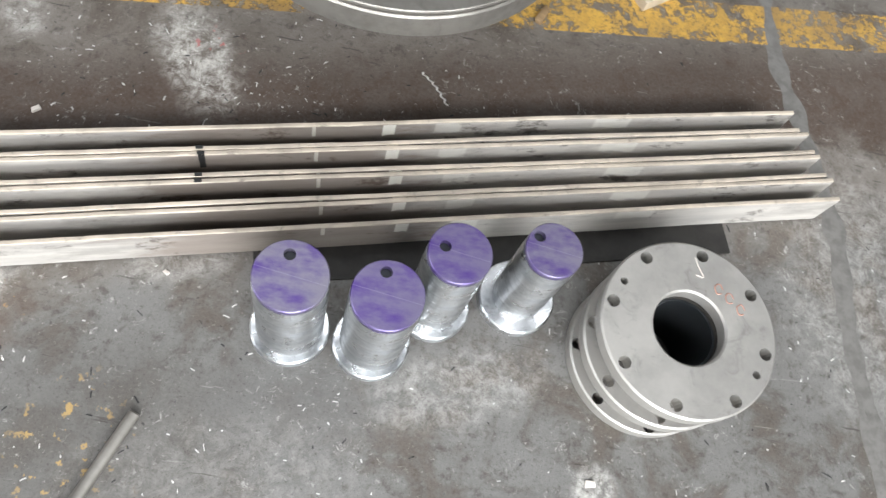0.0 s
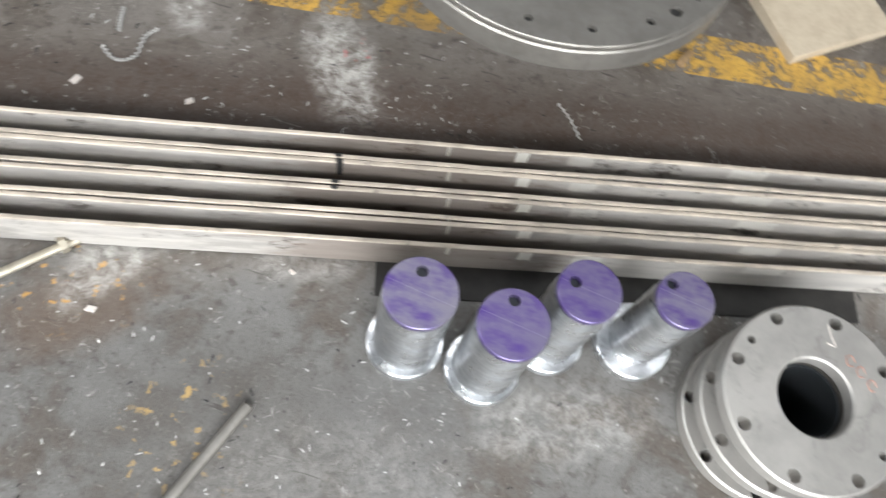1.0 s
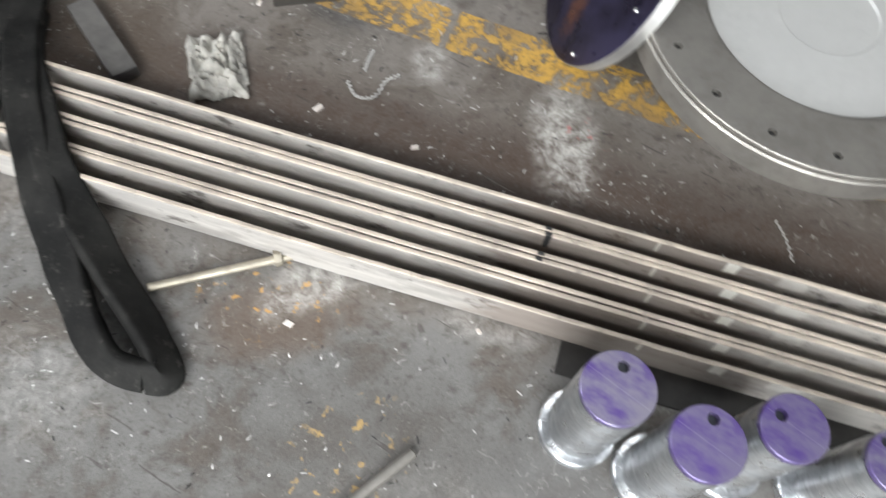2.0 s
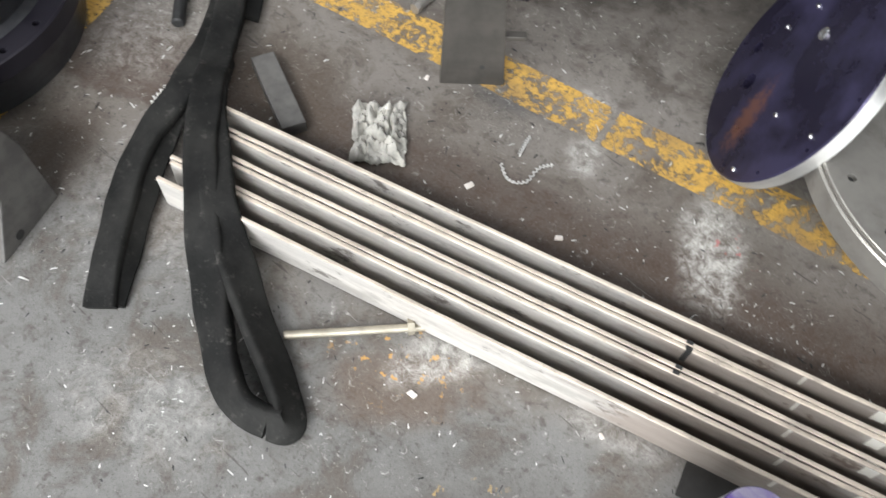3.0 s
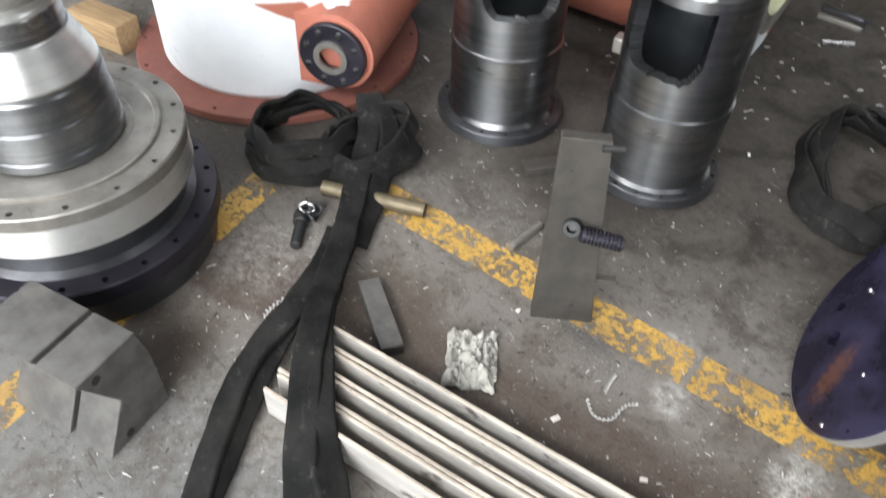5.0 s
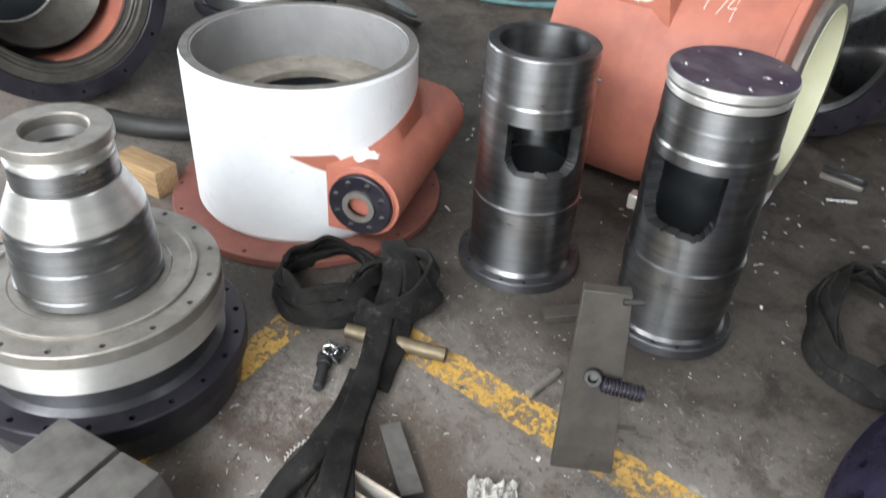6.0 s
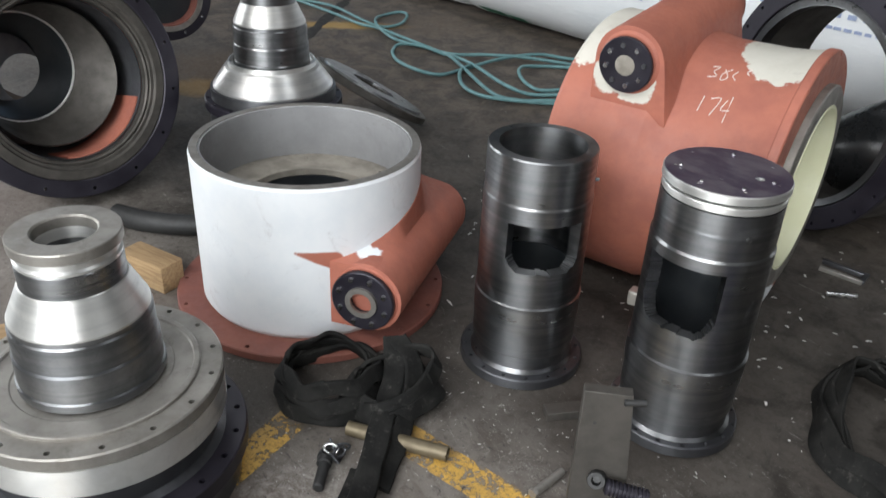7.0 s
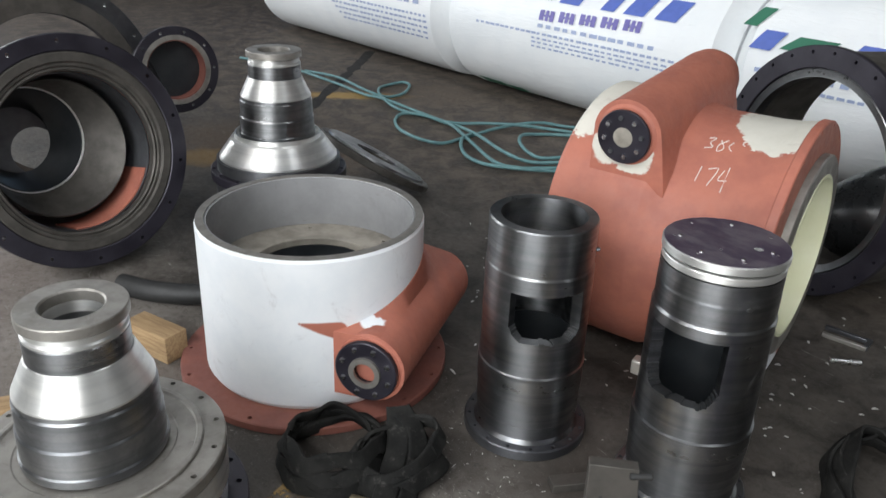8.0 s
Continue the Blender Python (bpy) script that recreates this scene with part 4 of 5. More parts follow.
e = thing("coiled_sling", pose(0, 0, 0), "heap of coiled black webbing sling by the white housing", "lifting sling")
for bm in loops(-1.665, 1.325, ((0.150, 0.95, 20, 0.010), (0.165, 0.92, 120, 0.030), (0.145, 1.0, 210, 0.045), (0.172, 0.90, 60, 0.0), (0.158, 0.95, 300, 0.060)), 5, 0.05):
    part("turn", bm, M_STRAP, e)
for bm in loops(-1.50, 1.44, ((0.105, 1.35, 30, 0.06), (0.13, 1.1, 200, 0.02), (0.11, 1.2, 110, 0.035)), 31, 0.055):
    part("turn", bm, M_STRAP, e)
part("tail", web([(-1.60, 1.53, 0.135), (-1.50, 1.52, 0.10), (-1.40, 1.42, 0.05), (-1.30, 1.29, 0.03), (-1.22, 1.18, 0.02)], [(0.3, -0.3, 1), (0.5, 0.2, 1), (0.7, 0.2, 0.7), (0.7, -0.3, 0.7), (0.5, -0.3, 0.8)], 0.06, 0.014, 12, 9), M_STRAP, e)
e = thing("coiled_sling", pose(-0.475, 2.50, 0, 0, 0, -62), "loop of black webbing sling lying on the floor", "lifting sling")
for bm in loops(0.0, 0.0, ((0.30, 0.50, 10, 0.0), (0.285, 0.58, 150, 0.035), (0.31, 0.46, 260, 0.02), (0.27, 0.52, 80, 0.05), (0.29, 0.62, 330, 0.0)), 21, 0.06):
    part("turn", bm, M_STRAP, e)

# ---- vee blocks ----


def vee_block(at, depth, label):
    """A heavy vee block: the notched profile drawn out, edges eased, two dark discs as shaded holes in the end."""
    d = Vector((-0.344, 0.939, 0))
    m = Matrix.Translation((at[0], at[1], 0)) @ Matrix(((d.x, -d.y, 0, 0), (d.y, d.x, 0, 0), (0, 0, 1, 0), (0, 0, 0, 1)))
    e = thing("vee_block", m, label, "vee block", "vee blocks")
    part("body", prism([(0, 0), (0.178, 0), (0.172, 0.19), (0.154, 0.262), (-0.002, 0.262), (0.071, 0.127)], depth, 0.004), M_BLOCK, e)
    for x, z in ((0.042, 0.236), (0.062, 0.022)):
        part("hole", solid([(0.011, 0), (0.011, 0.002)], 16), M_NEARBLACK, e, "", pose(x, 0.0012, z, 90))


vee_block((-1.058, 0.409), 0.108, "worn grey steel vee block standing by the hub")
vee_block((-1.172, 0.368), 0.165, "worn grey steel vee block beside another")

# ---- turned hubs ----


def hub_shaft(e, z, s=1.0):
    """The stepped bored shaft of a hub; its lowest edge lies at z."""
    p = [(0.171, 0.0), (0.173, 0.004), (0.173, 0.022), (0.169, 0.026), (0.168, 0.095), (0.1665, 0.098), (0.164, 0.101), (0.163, 0.17), (0.159, 0.175), (0.158, 0.186)]
    part("shaft", tube(0.072 * s, [(r * s, z + h) for r, h in p], 96), M_TURNED, e)
    part("cone", tube(0.072 * s, [(0.159 * s, z + 0.1865), (0.159 * s, z + 0.192), (0.121 * s, z + 0.272), (0.119 * s, z + 0.2735)], 96), M_BRIGHT, e, "bright turned cone")
    part("neck", tube(0.072 * s, [(0.1175 * s, z + 0.274), (0.1175 * s, z + 0.328), (0.115 * s, z + 0.331)], 96), M_TURNED, e)
    part("groove", tube(0.072 * s, [(0.117 * s, z + 0.3312), (0.117 * s, z + 0.338), (0.112 * s, z + 0.343), (0.112 * s, z + 0.357), (0.118 * s, z + 0.362)], 96), M_BRIGHT, e, "bright turned groove")
    part("top_collar", tube(0.070 * s, [(0.120 * s, z + 0.3622), (0.1235 * s, z + 0.365), (0.1235 * s, z + 0.388), (0.1215 * s, z + 0.391), (0.074 * s, z + 0.391), (0.070 * s, z + 0.387)], 96), M_FLANGE, e, "dull collar with a wide bore")


e = thing("turned_hub", pose(-1.715, 0.666, 0), "large turned steel hub on dark flanges on the floor", "machined hub", "hubs")
part("foot", solid([(0.325, 0), (0.33, 0.004), (0.33, 0.098)], 96), M_DARKSTEEL, e)
part("lower_flange", holed(0.355, 0.0985, 0.150, 0.08, ring_holes(22, 0.330, 0.0085, 4), 120, 0.004), M_BLUEBLACK, e, "dark blue-black flange with bolt holes")
part("drum", tube(0.08, [(0.300, 0.1505), (0.28, 0.16), (0.28, 0.228)], 96), M_DARKSTEEL, e)
part("bright_band", tube(0.08, [(0.292, 0.2285), (0.3085, 0.234), (0.3085, 0.3115)], 120), M_BRIGHT, e, "bright turned band")
part("upper_flange", holed(0.310, 0.312, 0.350, 0.08, ring_holes(16, 0.288, 0.0075, 6), 120, 0.004), M_FLANGE, e, "dull grey flange with bolt holes")
part("register", tube(0.08, [(0.254, 0.3502), (0.254, 0.358), (0.250, 0.360), (0.240, 0.360), (0.236, 0.354), (0.192, 0.354), (0.188, 0.352)], 96), M_FLANGE, e)
# Flat dark ring drawn as the shade of a gap.
part("gap", tube(0.174, [(0.187, 0.3502), (0.187, 0.3512)], 96), M_NEARBLACK, e, "flat dark ring as shade round the shaft")
hub_shaft(e, 0.3575)

e = thing("turned_hub", pose(-3.19, 2.02, 0), "turned steel hub with a broad bright cone", "machined hub", "hubs")
part("foot", solid([(0.29, 0), (0.295, 0.004), (0.295, 0.36)], 80), M_DARKSTEEL, e)
part("flange", holed(0.315, 0.3605, 0.405, 0.08, ring_holes(16, 0.298, 0.008), 96, 0.004), M_BLUEBLACK, e)
part("drum", tube(0.08, [(0.285, 0.4055), (0.285, 0.455)], 80), M_DARKSTEEL, e)
part("broad_cone", tube(0.08, [(0.272, 0.4555), (0.272, 0.465), (0.215, 0.545), (0.200, 0.552), (0.196, 0.570), (0.190, 0.570), (0.188, 0.552)], 96), M_BRIGHT, e, "broad bright turned cone")
hub_shaft(e, 0.553)

# big thin disc leaning on the far hub
c = Vector((-3.447, 2.767, 0.225))
maj = Vector((-0.112, 0.608, -0.390)).normalized()
nd = maj.cross((c - Vector((0, 0.27, 1.62))).normalized()).normalized()
if nd.z < 0:
    nd = -nd
nd = (nd - (c - Vector((0, 0.27, 1.62))).normalized() * 0.10).normalized()
e = thing("leaning_disc", facing(c, nd), "thin worn steel disc leaning against a hub", "steel disc")
part("disc", tube(0.12, [(0.335, -0.030), (0.34, -0.026), (0.34, 0.004), (0.335, 0.008)], 96), M_PLATE, e)
part("register", tube(0.125, [(0.30, 0.0085), (0.295, 0.020)], 96), M_TURNED, e, "turned register ring")

# ---- cylinder liners with cut windows ----


def windowed(profile, r_in, a0, a1, z0, z1, seed, segs=180, rows=150):
    """A tube turned to a profile, with a rough torch-cut window through its wall."""
    zs0, zs1 = profile[0][1], profile[-1][1]

    def outer(z):
        for (ra, za), (rb, zb) in zip(profile, profile[1:]):
            if za <= z <= zb:
                return ra + (rb - ra) * (z - za) / max(zb - za, 1e-9)
        return profile[-1][0]
    zs = sorted({round(zs0 + (zs1 - zs0) * i / rows, 5) for i in range(rows + 1)} | {z for _, z in profile})
    bm = bmesh.new()
    out = [[bm.verts.new((outer(z) * math.cos(2 * math.pi * i / segs), outer(z) * math.sin(2 * math.pi * i / segs), z)) for i in range(segs)] for z in zs]
    inn = [[bm.verts.new((r_in * math.cos(2 * math.pi * i / segs), r_in * math.sin(2 * math.pi * i / segs), z)) for i in range(segs)] for z in zs]

    def gone(k, i):
        if not 0 <= k < len(zs) - 1:
            return False
        a = (360 * (i + 0.5) / segs + 180) % 360 - 180
        z = (zs[k] + zs[k + 1]) / 2
        u = (a - (a0 + a1) / 2) / (a1 - a0) * 2
        v = (z - (z0 + z1) / 2) / (z1 - z0) * 2
        rag = 0.07 * noise.noise(Vector((a * 0.09, z * 30, seed)))
        if abs(u) > 1 + rag * 0.25 or v > 1 + rag * 0.15:
            return False
        return v > -1 + rag * 1.2 + max(0, abs(u) - 0.6) ** 2 * 3.2
    for k in range(len(zs) - 1):
        for i in range(segs):
            if gone(k, i):
                continue
            j = (i + 1) % segs
            bm.faces.new((out[k][i], out[k][j], out[k + 1][j], out[k + 1][i]))
            bm.faces.new((inn[k][j], inn[k][i], inn[k + 1][i], inn[k + 1][j]))
            for ok, e0, e1 in ((gone(k - 1, i), (k, i), (k, j)), (gone(k + 1, i), (k + 1, i), (k + 1, j)), (gone(k, i - 1), (k, i), (k + 1, i)), (gone(k, j), (k, j), (k + 1, j))):
                if ok:
                    bm.faces.new((out[e0[0]][e0[1]], out[e1[0]][e1[1]], inn[e1[0]][e1[1]], inn[e0[0]][e0[1]]))
    for k in (0, -1):
        for i in range(segs):
            j = (i + 1) % segs
            bm.faces.new((out[k][i], out[k][j], inn[k][j], inn[k][i]))
    bmesh.ops.delete(bm, geom=[v for v in bm.verts if not v.link_faces], context="VERTS")
    return bm


e = thing("cylinder_liner", pose(-1.435, 1.931, 0) @ Matrix.Diagonal((1.02, 1.02, 0.956, 1)), "open steel cylinder liner with a cut window standing on its flange", "cylinder liner", "liners")
part("flange", holed(0.199, 0.0, 0.040, 0.13, ring_holes(16, 0.183, 0.0062, 5), 96, 0.004), M_DARKSTEEL, e, "flange with bolt holes")
part("barrel", windowed([(0.168, 0.0405), (0.160, 0.055), (0.158, 0.10), (0.163, 0.106), (0.163, 0.205), (0.166, 0.209), (0.166, 0.285), (0.1675, 0.289), (0.1675, 0.296), (0.163, 0.30), (0.163, 0.645), (0.1605, 0.652), (0.1605, 0.718), (0.1605, 0.795), (0.158, 0.80)], 0.128, -76, 6, 0.425, 0.592, 3), M_TURNED, e)
# Black sleeve added so the bore looks shaded.
part("dark_bore_sleeve", lathe([(0.1235, 0.05), (0.1275, 0.05), (0.1275, 0.38), (0.1235, 0.38)], 96), M_BOREDARK, e)
part("grub_screw", rod((0.16, 0, 0), (0.172, 0, 0), 0.006), M_DARKSTEEL, e, "", pose(0, 0, 0.70, 0, 0, 38))

e = thing("cylinder_liner", pose(-0.930, 2.080, 0) @ Matrix.Diagonal((1.06, 1.06, 0.949, 1)), "steel cylinder liner with a purple cover plate and cut window", "cylinder liner", "liners")
part("flange", holed(0.182, 0.0, 0.040, 0.13, ring_holes(16, 0.169, 0.0062), 96, 0.004), M_DARKSTEEL, e, "flange with bolt holes")
part("barrel", windowed([(0.160, 0.0405), (0.150, 0.05), (0.150, 0.10), (0.156, 0.106), (0.156, 0.215), (0.160, 0.219), (0.160, 0.29), (0.162, 0.293), (0.162, 0.30), (0.156, 0.304), (0.156, 0.665), (0.152, 0.673), (0.152, 0.740), (0.151, 0.745), (0.151, 0.805)], 0.122, -121, -42, 0.420, 0.632, 8), M_TURNED, e)
# Black part-sleeve behind the window paints shade into the bore.
bm = bmesh.new()
rows = []
for i in range(41):
    a = radians(-30 + 262 * i / 40)
    rows.append([bm.verts.new((r * math.cos(a), r * math.sin(a), z)) for r, z in ((0.1215, 0.06), (0.118, 0.06), (0.118, 0.78), (0.1215, 0.78))])
for p, q in zip(rows, rows[1:]):
    for i in range(4):
        bm.faces.new((p[i], p[(i + 1) % 4], q[(i + 1) % 4], q[i]))
part("dark_bore_sleeve", bm, M_BOREDARK, e, "added sleeve, black for the shade in the bore")
part("spacer", solid([(0.138, 0.8055), (0.138, 0.838)], 80), M_BOREDARK, e)
part("lower_cover", tube(0.139, [(0.149, 0.808), (0.151, 0.811), (0.151, 0.827), (0.149, 0.830)], 96), M_BRIGHT, e, "bright cover edge")
cv = part("cover_plate", holed(0.1545, 0.8385, 0.864, 0, [(0.075, 0.02, 0.012)] + ring_holes(7, 0.125, 0.0045, 12) + [(0.02, -0.06, 0.004)], 96, 0.003), M_BRIGHT, e)
part("dyed_face", holed(0.1515, 0.8645, 0.8660, 0, [(0.075, 0.02, 0.012)] + ring_holes(7, 0.125, 0.0045, 12) + [(0.02, -0.06, 0.004)], 96, 0.0005), M_COVER, e, "worn purple dye on the cover")
for a in (12, 115, 218, 270, 321):
    part("screw", bolt_head(0.0052, 0.004, False), M_SIL, e, "", pose(0.112 * math.cos(radians(a)), 0.112 * math.sin(radians(a)), 0.8661))
part("lug", box(0.035, 0.04, 0.05, 0.006), M_FLANGE, e, "", pose(0.165 * math.cos(radians(196)), 0.165 * math.sin(radians(196)), 0.36, 0, 0, 196))
part("plug", rod((0.145, 0, 0), (0.155, 0, 0), 0.008), M_NEARBLACK, e, "", pose(0, 0, 0.74, 0, 0, -30))
tagged(part("steel_offcut", box(0.16, 0.05, 0.03, 0.003), M_PLATE, m=pose(-1.12, 1.83, 0, 0, 0, 60)), "rusty flat steel offcut between the liners", "steel offcut")

# ---- painted housings ----


def two_coat(name, base, base2, over, over2, balls, rods=(), edge=0.35):
    """Paint of one colour with ragged areas of another: balls (x, y, z, r), rods (point, direction, r)."""
    m = Nodes(name)
    n1 = m.noise(7, 6, 0.65)
    n2 = m.noise(34, 6, 0.7)
    wob = m.math("ADD", m.math("MULTIPLY", m.math("SUBTRACT", n1, 0.5), edge), m.math("MULTIPLY", m.math("SUBTRACT", n2, 0.5), edge * 0.35))
    mask = 0.0

    def vmath(op, a, b):
        nd = m.n.new("ShaderNodeVectorMath")
        nd.operation = op
        for v, s in zip((a, b), nd.inputs):
            if isinstance(v, tuple):
                s.default_value = v
            else:
                m.l.new(v, s)
        return nd.outputs["Value"] if op in ("LENGTH", "DOT_PRODUCT") else nd.outputs[0]
    for x, y, z, r in balls:
        d = vmath("LENGTH", vmath("SUBTRACT", m.pos, (x, y, z)), (0, 0, 0))
        mask = m.math("MAXIMUM", mask, m.step(m.math("ADD", d, wob), r + 0.004, r - 0.004))
    for p, dr, r in rods:
        d = vmath("LENGTH", vmath("CROSS_PRODUCT", vmath("SUBTRACT", m.pos, p), dr), (0, 0, 0))
        mask = m.math("MAXIMUM", mask, m.step(m.math("ADD", d, m.math("MULTIPLY", wob, 0.3)), r + 0.004, r - 0.004))
    a = m.mix(m.step(n1, 0.35, 0.68), base, base2)
    b = m.mix(m.step(n1, 0.35, 0.68), over, over2)
    col = m.mix(mask, a, b)
    dirt = m.math("MULTIPLY", m.step(m.noise(9, 8, 0.75, warp=0.8), 0.56, 0.78), 0.35)
    col = m.mix(dirt, col, (0.16, 0.10, 0.085))
    m.bump(m.math("ADD", n2, n1), 0.22, 0.0015)
    return m.done(col, m.step(n2, 0.3, 0.7, 0.48, 0.66))


W1, W2 = (0.79, 0.81, 0.83), (0.74, 0.77, 0.80)
C1, C2 = (0.66, 0.64, 0.57), (0.60, 0.58, 0.51)
O1, O2 = (0.43, 0.15, 0.10), (0.35, 0.12, 0.085)
HC = Vector((-2.212, 1.598, 0))
P0 = Vector((-1.741, 1.505, 0.225)) - HC
PD = Vector((-0.52, 0.854, 0)).normalized()
M_DRUM = two_coat("white_drum_with_oxide_patch", W1, W2, O1, O2, [(0.311 + 0.059 * k / 13, -0.244 + 0.104 * k / 13, 0.366 - 0.033 * k / 13, 0.004 + 0.026 * k / 13) for k in range(14)], (), 0.012)

e = thing("pump_housing", pose(HC.x, HC.y, 0), "white primed drum housing with an orange side port, standing upright", "pump housing", "housings")
part("base_flange", holed(0.49, 0.0, 0.032, 0.22, ring_holes(16, 0.465, 0.008, 8), 128, 0.004), M_OXIDE_DIRTY, e, "dirty red oxide base flange")
part("drum", lathe([(0.385, 0.0325), (0.395, 0.05), (0.395, 0.575), (0.389, 0.585), (0.366, 0.585), (0.361, 0.578), (0.361, 0.3905), (0.366, 0.06)], 128), M_DRUM, e)
part("rim", tube(0.363, [(0.389, 0.5853), (0.391, 0.588), (0.365, 0.5885)], 128), M_FLANGE, e, "bare machined rim")
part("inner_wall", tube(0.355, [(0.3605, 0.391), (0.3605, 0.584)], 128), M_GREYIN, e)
part("inner_floor", holed(0.360, 0.36, 0.390, 0.218, ring_holes(6, 0.315, 0.008, 30), 128, 0.003), M_DUSTY, e, "dusty inner floor with a large bore")
part("bore", tube(0.217, [(0.227, 0.02), (0.227, 0.359)], 96), M_BOREDARK, e)
for a, r in ((28, 0.038), (50, 0.036)):
    part("plug", solid([(r, 0.3902), (r - 0.002, 0.393)], 32), M_PLATE, e, "", pose(0.288 * math.cos(radians(a)), 0.275 * math.sin(radians(a)), 0))
pipe = part("side_pipe", solid([(0.108, 0.0), (0.120, 0.012), (0.122, 0.56), (0.118, 0.68), (0.098, 0.745), (0.05, 0.775)], 64), M_ORANGE, e, "red oxide side pipe", facing(P0, PD))
# cast fairing that blends the pipe into the drum: higher towards the back, open rows of one section
NV = Vector((PD.y, -PD.x, 0))
M_FAIR = two_coat("oxide_fairing_with_rubbed_primer", O1, O2, W1, W2, [(0.405, -0.045, 0.372, 0.035), (0.43, -0.02, 0.36, 0.025)], (), 0.07)
bm = bmesh.new()
rows = []
for i in range(29):
    t = i / 28
    sd = 0.004 + 0.70 * t
    zt = 0.338 + 0.30 * min(sd, 0.42) - 0.25 * max(0.0, sd - 0.42)
    n0 = math.sqrt(max(0.01, 0.378 ** 2 - (sd - 0.324) ** 2))
    sec = [(n0, zt), (n0 + 0.02, zt - 0.006)]
    for k in range(13):
        a = radians(68 - 150 * k / 12)
        sec.append((0.354 + 0.1235 * math.cos(a), 0.225 + 0.1235 * math.sin(a)))
    sec.append((n0, 0.10))
    base = P0 + PD * sd
    base = base - NV * base.dot(NV)
    rows.append([bm.verts.new((base.x + NV.x * q, base.y + NV.y * q, z)) for q, z in sec])
for p, q in zip(rows, rows[1:]):
    for i in range(len(p)):
        j = (i + 1) % len(p)
        bm.faces.new((p[i], p[j], q[j], q[i]))
bm.faces.new(rows[0])
bm.faces.new(list(reversed(rows[-1])))
part("fairing", bm, M_FAIR, e, "red oxide fairing between pipe and drum", smooth=50)
pf = part("port_flange", tube(0.045, [(0.102, -0.004), (0.106, -0.008), (0.106, -0.022), (0.102, -0.025)], 56), M_BLUEBLACK, e, "blue-black port flange", facing(P0, PD))
part("port_tube", tube(0.036, [(0.054, -0.036), (0.054, -0.0252)], 40), M_FLANGE, pf)
for i in range(8):
    a = radians(20 + 45 * i)
    part("bolt", bolt_head(0.0095, 0.007, False), M_SIL, pf, "", pose(0.083 * math.cos(a), 0.083 * math.sin(a), -0.0255, 180))

# the housing lying on its side
U = Vector((-0.975, -0.222, 0)).normalized()
B = Vector((-0.222, 0.975, 0)).normalized()
F = Vector((-1.09, 2.905, 0.492))
OM = Matrix(((B.x, 0, U.x, F.x), (B.y, 0, U.y, F.y), (B.z, 1, U.z, F.z), (0, 0, 0, 1)))
M_SIDE = two_coat("oxide_drum_with_bare_patches", O1, O2, C1, C2, [(-0.05, 0.47, 0.82, 0.31), (-0.02, 0.46, 0.12, 0.17), (-0.12, 0.44, 0.10, 0.12)], (), 0.14)
M_SADDLE = two_coat("oxide_saddle_with_bare_patch", O1, O2, C1, C2, [(-0.42, 0.36, 0.50, 0.075), (-0.42, 0.36, 0.58, 0.06)], (), 0.10)
M_EDGE = two_coat("oxide_flange_with_white", O1, O2, W1, W2, [(-0.3, -0.35, 0.0, 0.20), (-0.48, 0.05, 0, 0.13), (-0.05, -0.47, 0, 0.12)], (), 0.2)
e = thing("pump_housing", OM, "orange primed drum housing lying on its side", "pump housing", "housings")
part("end_flange", holed(0.480, 0.0, 0.034, 0.30, ring_holes(16, 0.465, 0.008, 8), 128, 0.004), M_EDGE, e, "flange with white and orange paint")
part("machined_ring", tube(0.300, [(0.362, -0.028), (0.368, -0.024), (0.368, -0.0005)], 96), M_FLANGE, e, "bare machined ring round the opening")
part("lining", tube(0.288, [(0.2995, -0.030), (0.2995, 0.16)], 96), M_CREAM, e, "cream painted lining")
part("drum", lathe([(0.40, 0.0345), (0.474, 0.0345), (0.470, 0.05), (0.462, 0.09), (0.456, 0.16), (0.455, 0.33), (0.466, 0.39), (0.486, 0.43), (0.490, 0.44), (0.490, 0.755), (0.482, 0.768), (0.405, 0.768), (0.400, 0.70), (0.38, 0.06)], 128), M_SIDE, e)
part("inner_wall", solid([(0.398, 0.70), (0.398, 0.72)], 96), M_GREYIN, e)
ph = radians(5.5)
PP, QQ = Vector((math.cos(ph), math.sin(ph), 0)), Vector((-math.sin(ph), math.cos(ph), 0))
S0 = Vector((0, 0, 0.520)) + QQ * 0.4615 - PP * 0.3825
part("side_pipe", solid([(0.095, 0.0), (0.112, 0.012), (0.118, 0.30), (0.118, 0.66), (0.113, 0.76), (0.092, 0.82), (0.05, 0.85)], 64), M_ORANGE, e, "red oxide side pipe", facing(S0, PP))
bm = bmesh.new()
rows = []
for i in range(24):
    sd = -0.376 + 0.70 * i / 23
    q0 = math.sqrt(max(0.04, 0.485 ** 2 - sd * sd)) - 0.04
    q1 = math.sqrt(max(0.04, 0.452 ** 2 - sd * sd)) - 0.04
    sec = [(0.648, q0), (0.641, 0.42)] + [(0.520 + 0.1195 * math.cos(radians(10 + 160 * k / 16)), 0.4615 + 0.1195 * math.sin(radians(10 + 160 * k / 16))) for k in range(17)] + [(0.392, 0.42), (0.372, min(0.36, q1 + 0.06)), (0.345, q1)]
    rows.append([bm.verts.new(PP * sd + QQ * q + Vector((0, 0, z))) for z, q in sec])
for p, q in zip(rows, rows[1:]):
    for i in range(len(p)):
        j = (i + 1) % len(p)
        bm.faces.new((p[i], p[j], q[j], q[i]))
bm.faces.new(rows[0])
bm.faces.new(list(reversed(rows[-1])))
part("saddle", bm, M_SADDLE, e, "red oxide saddle with primer below the cover", smooth=50)
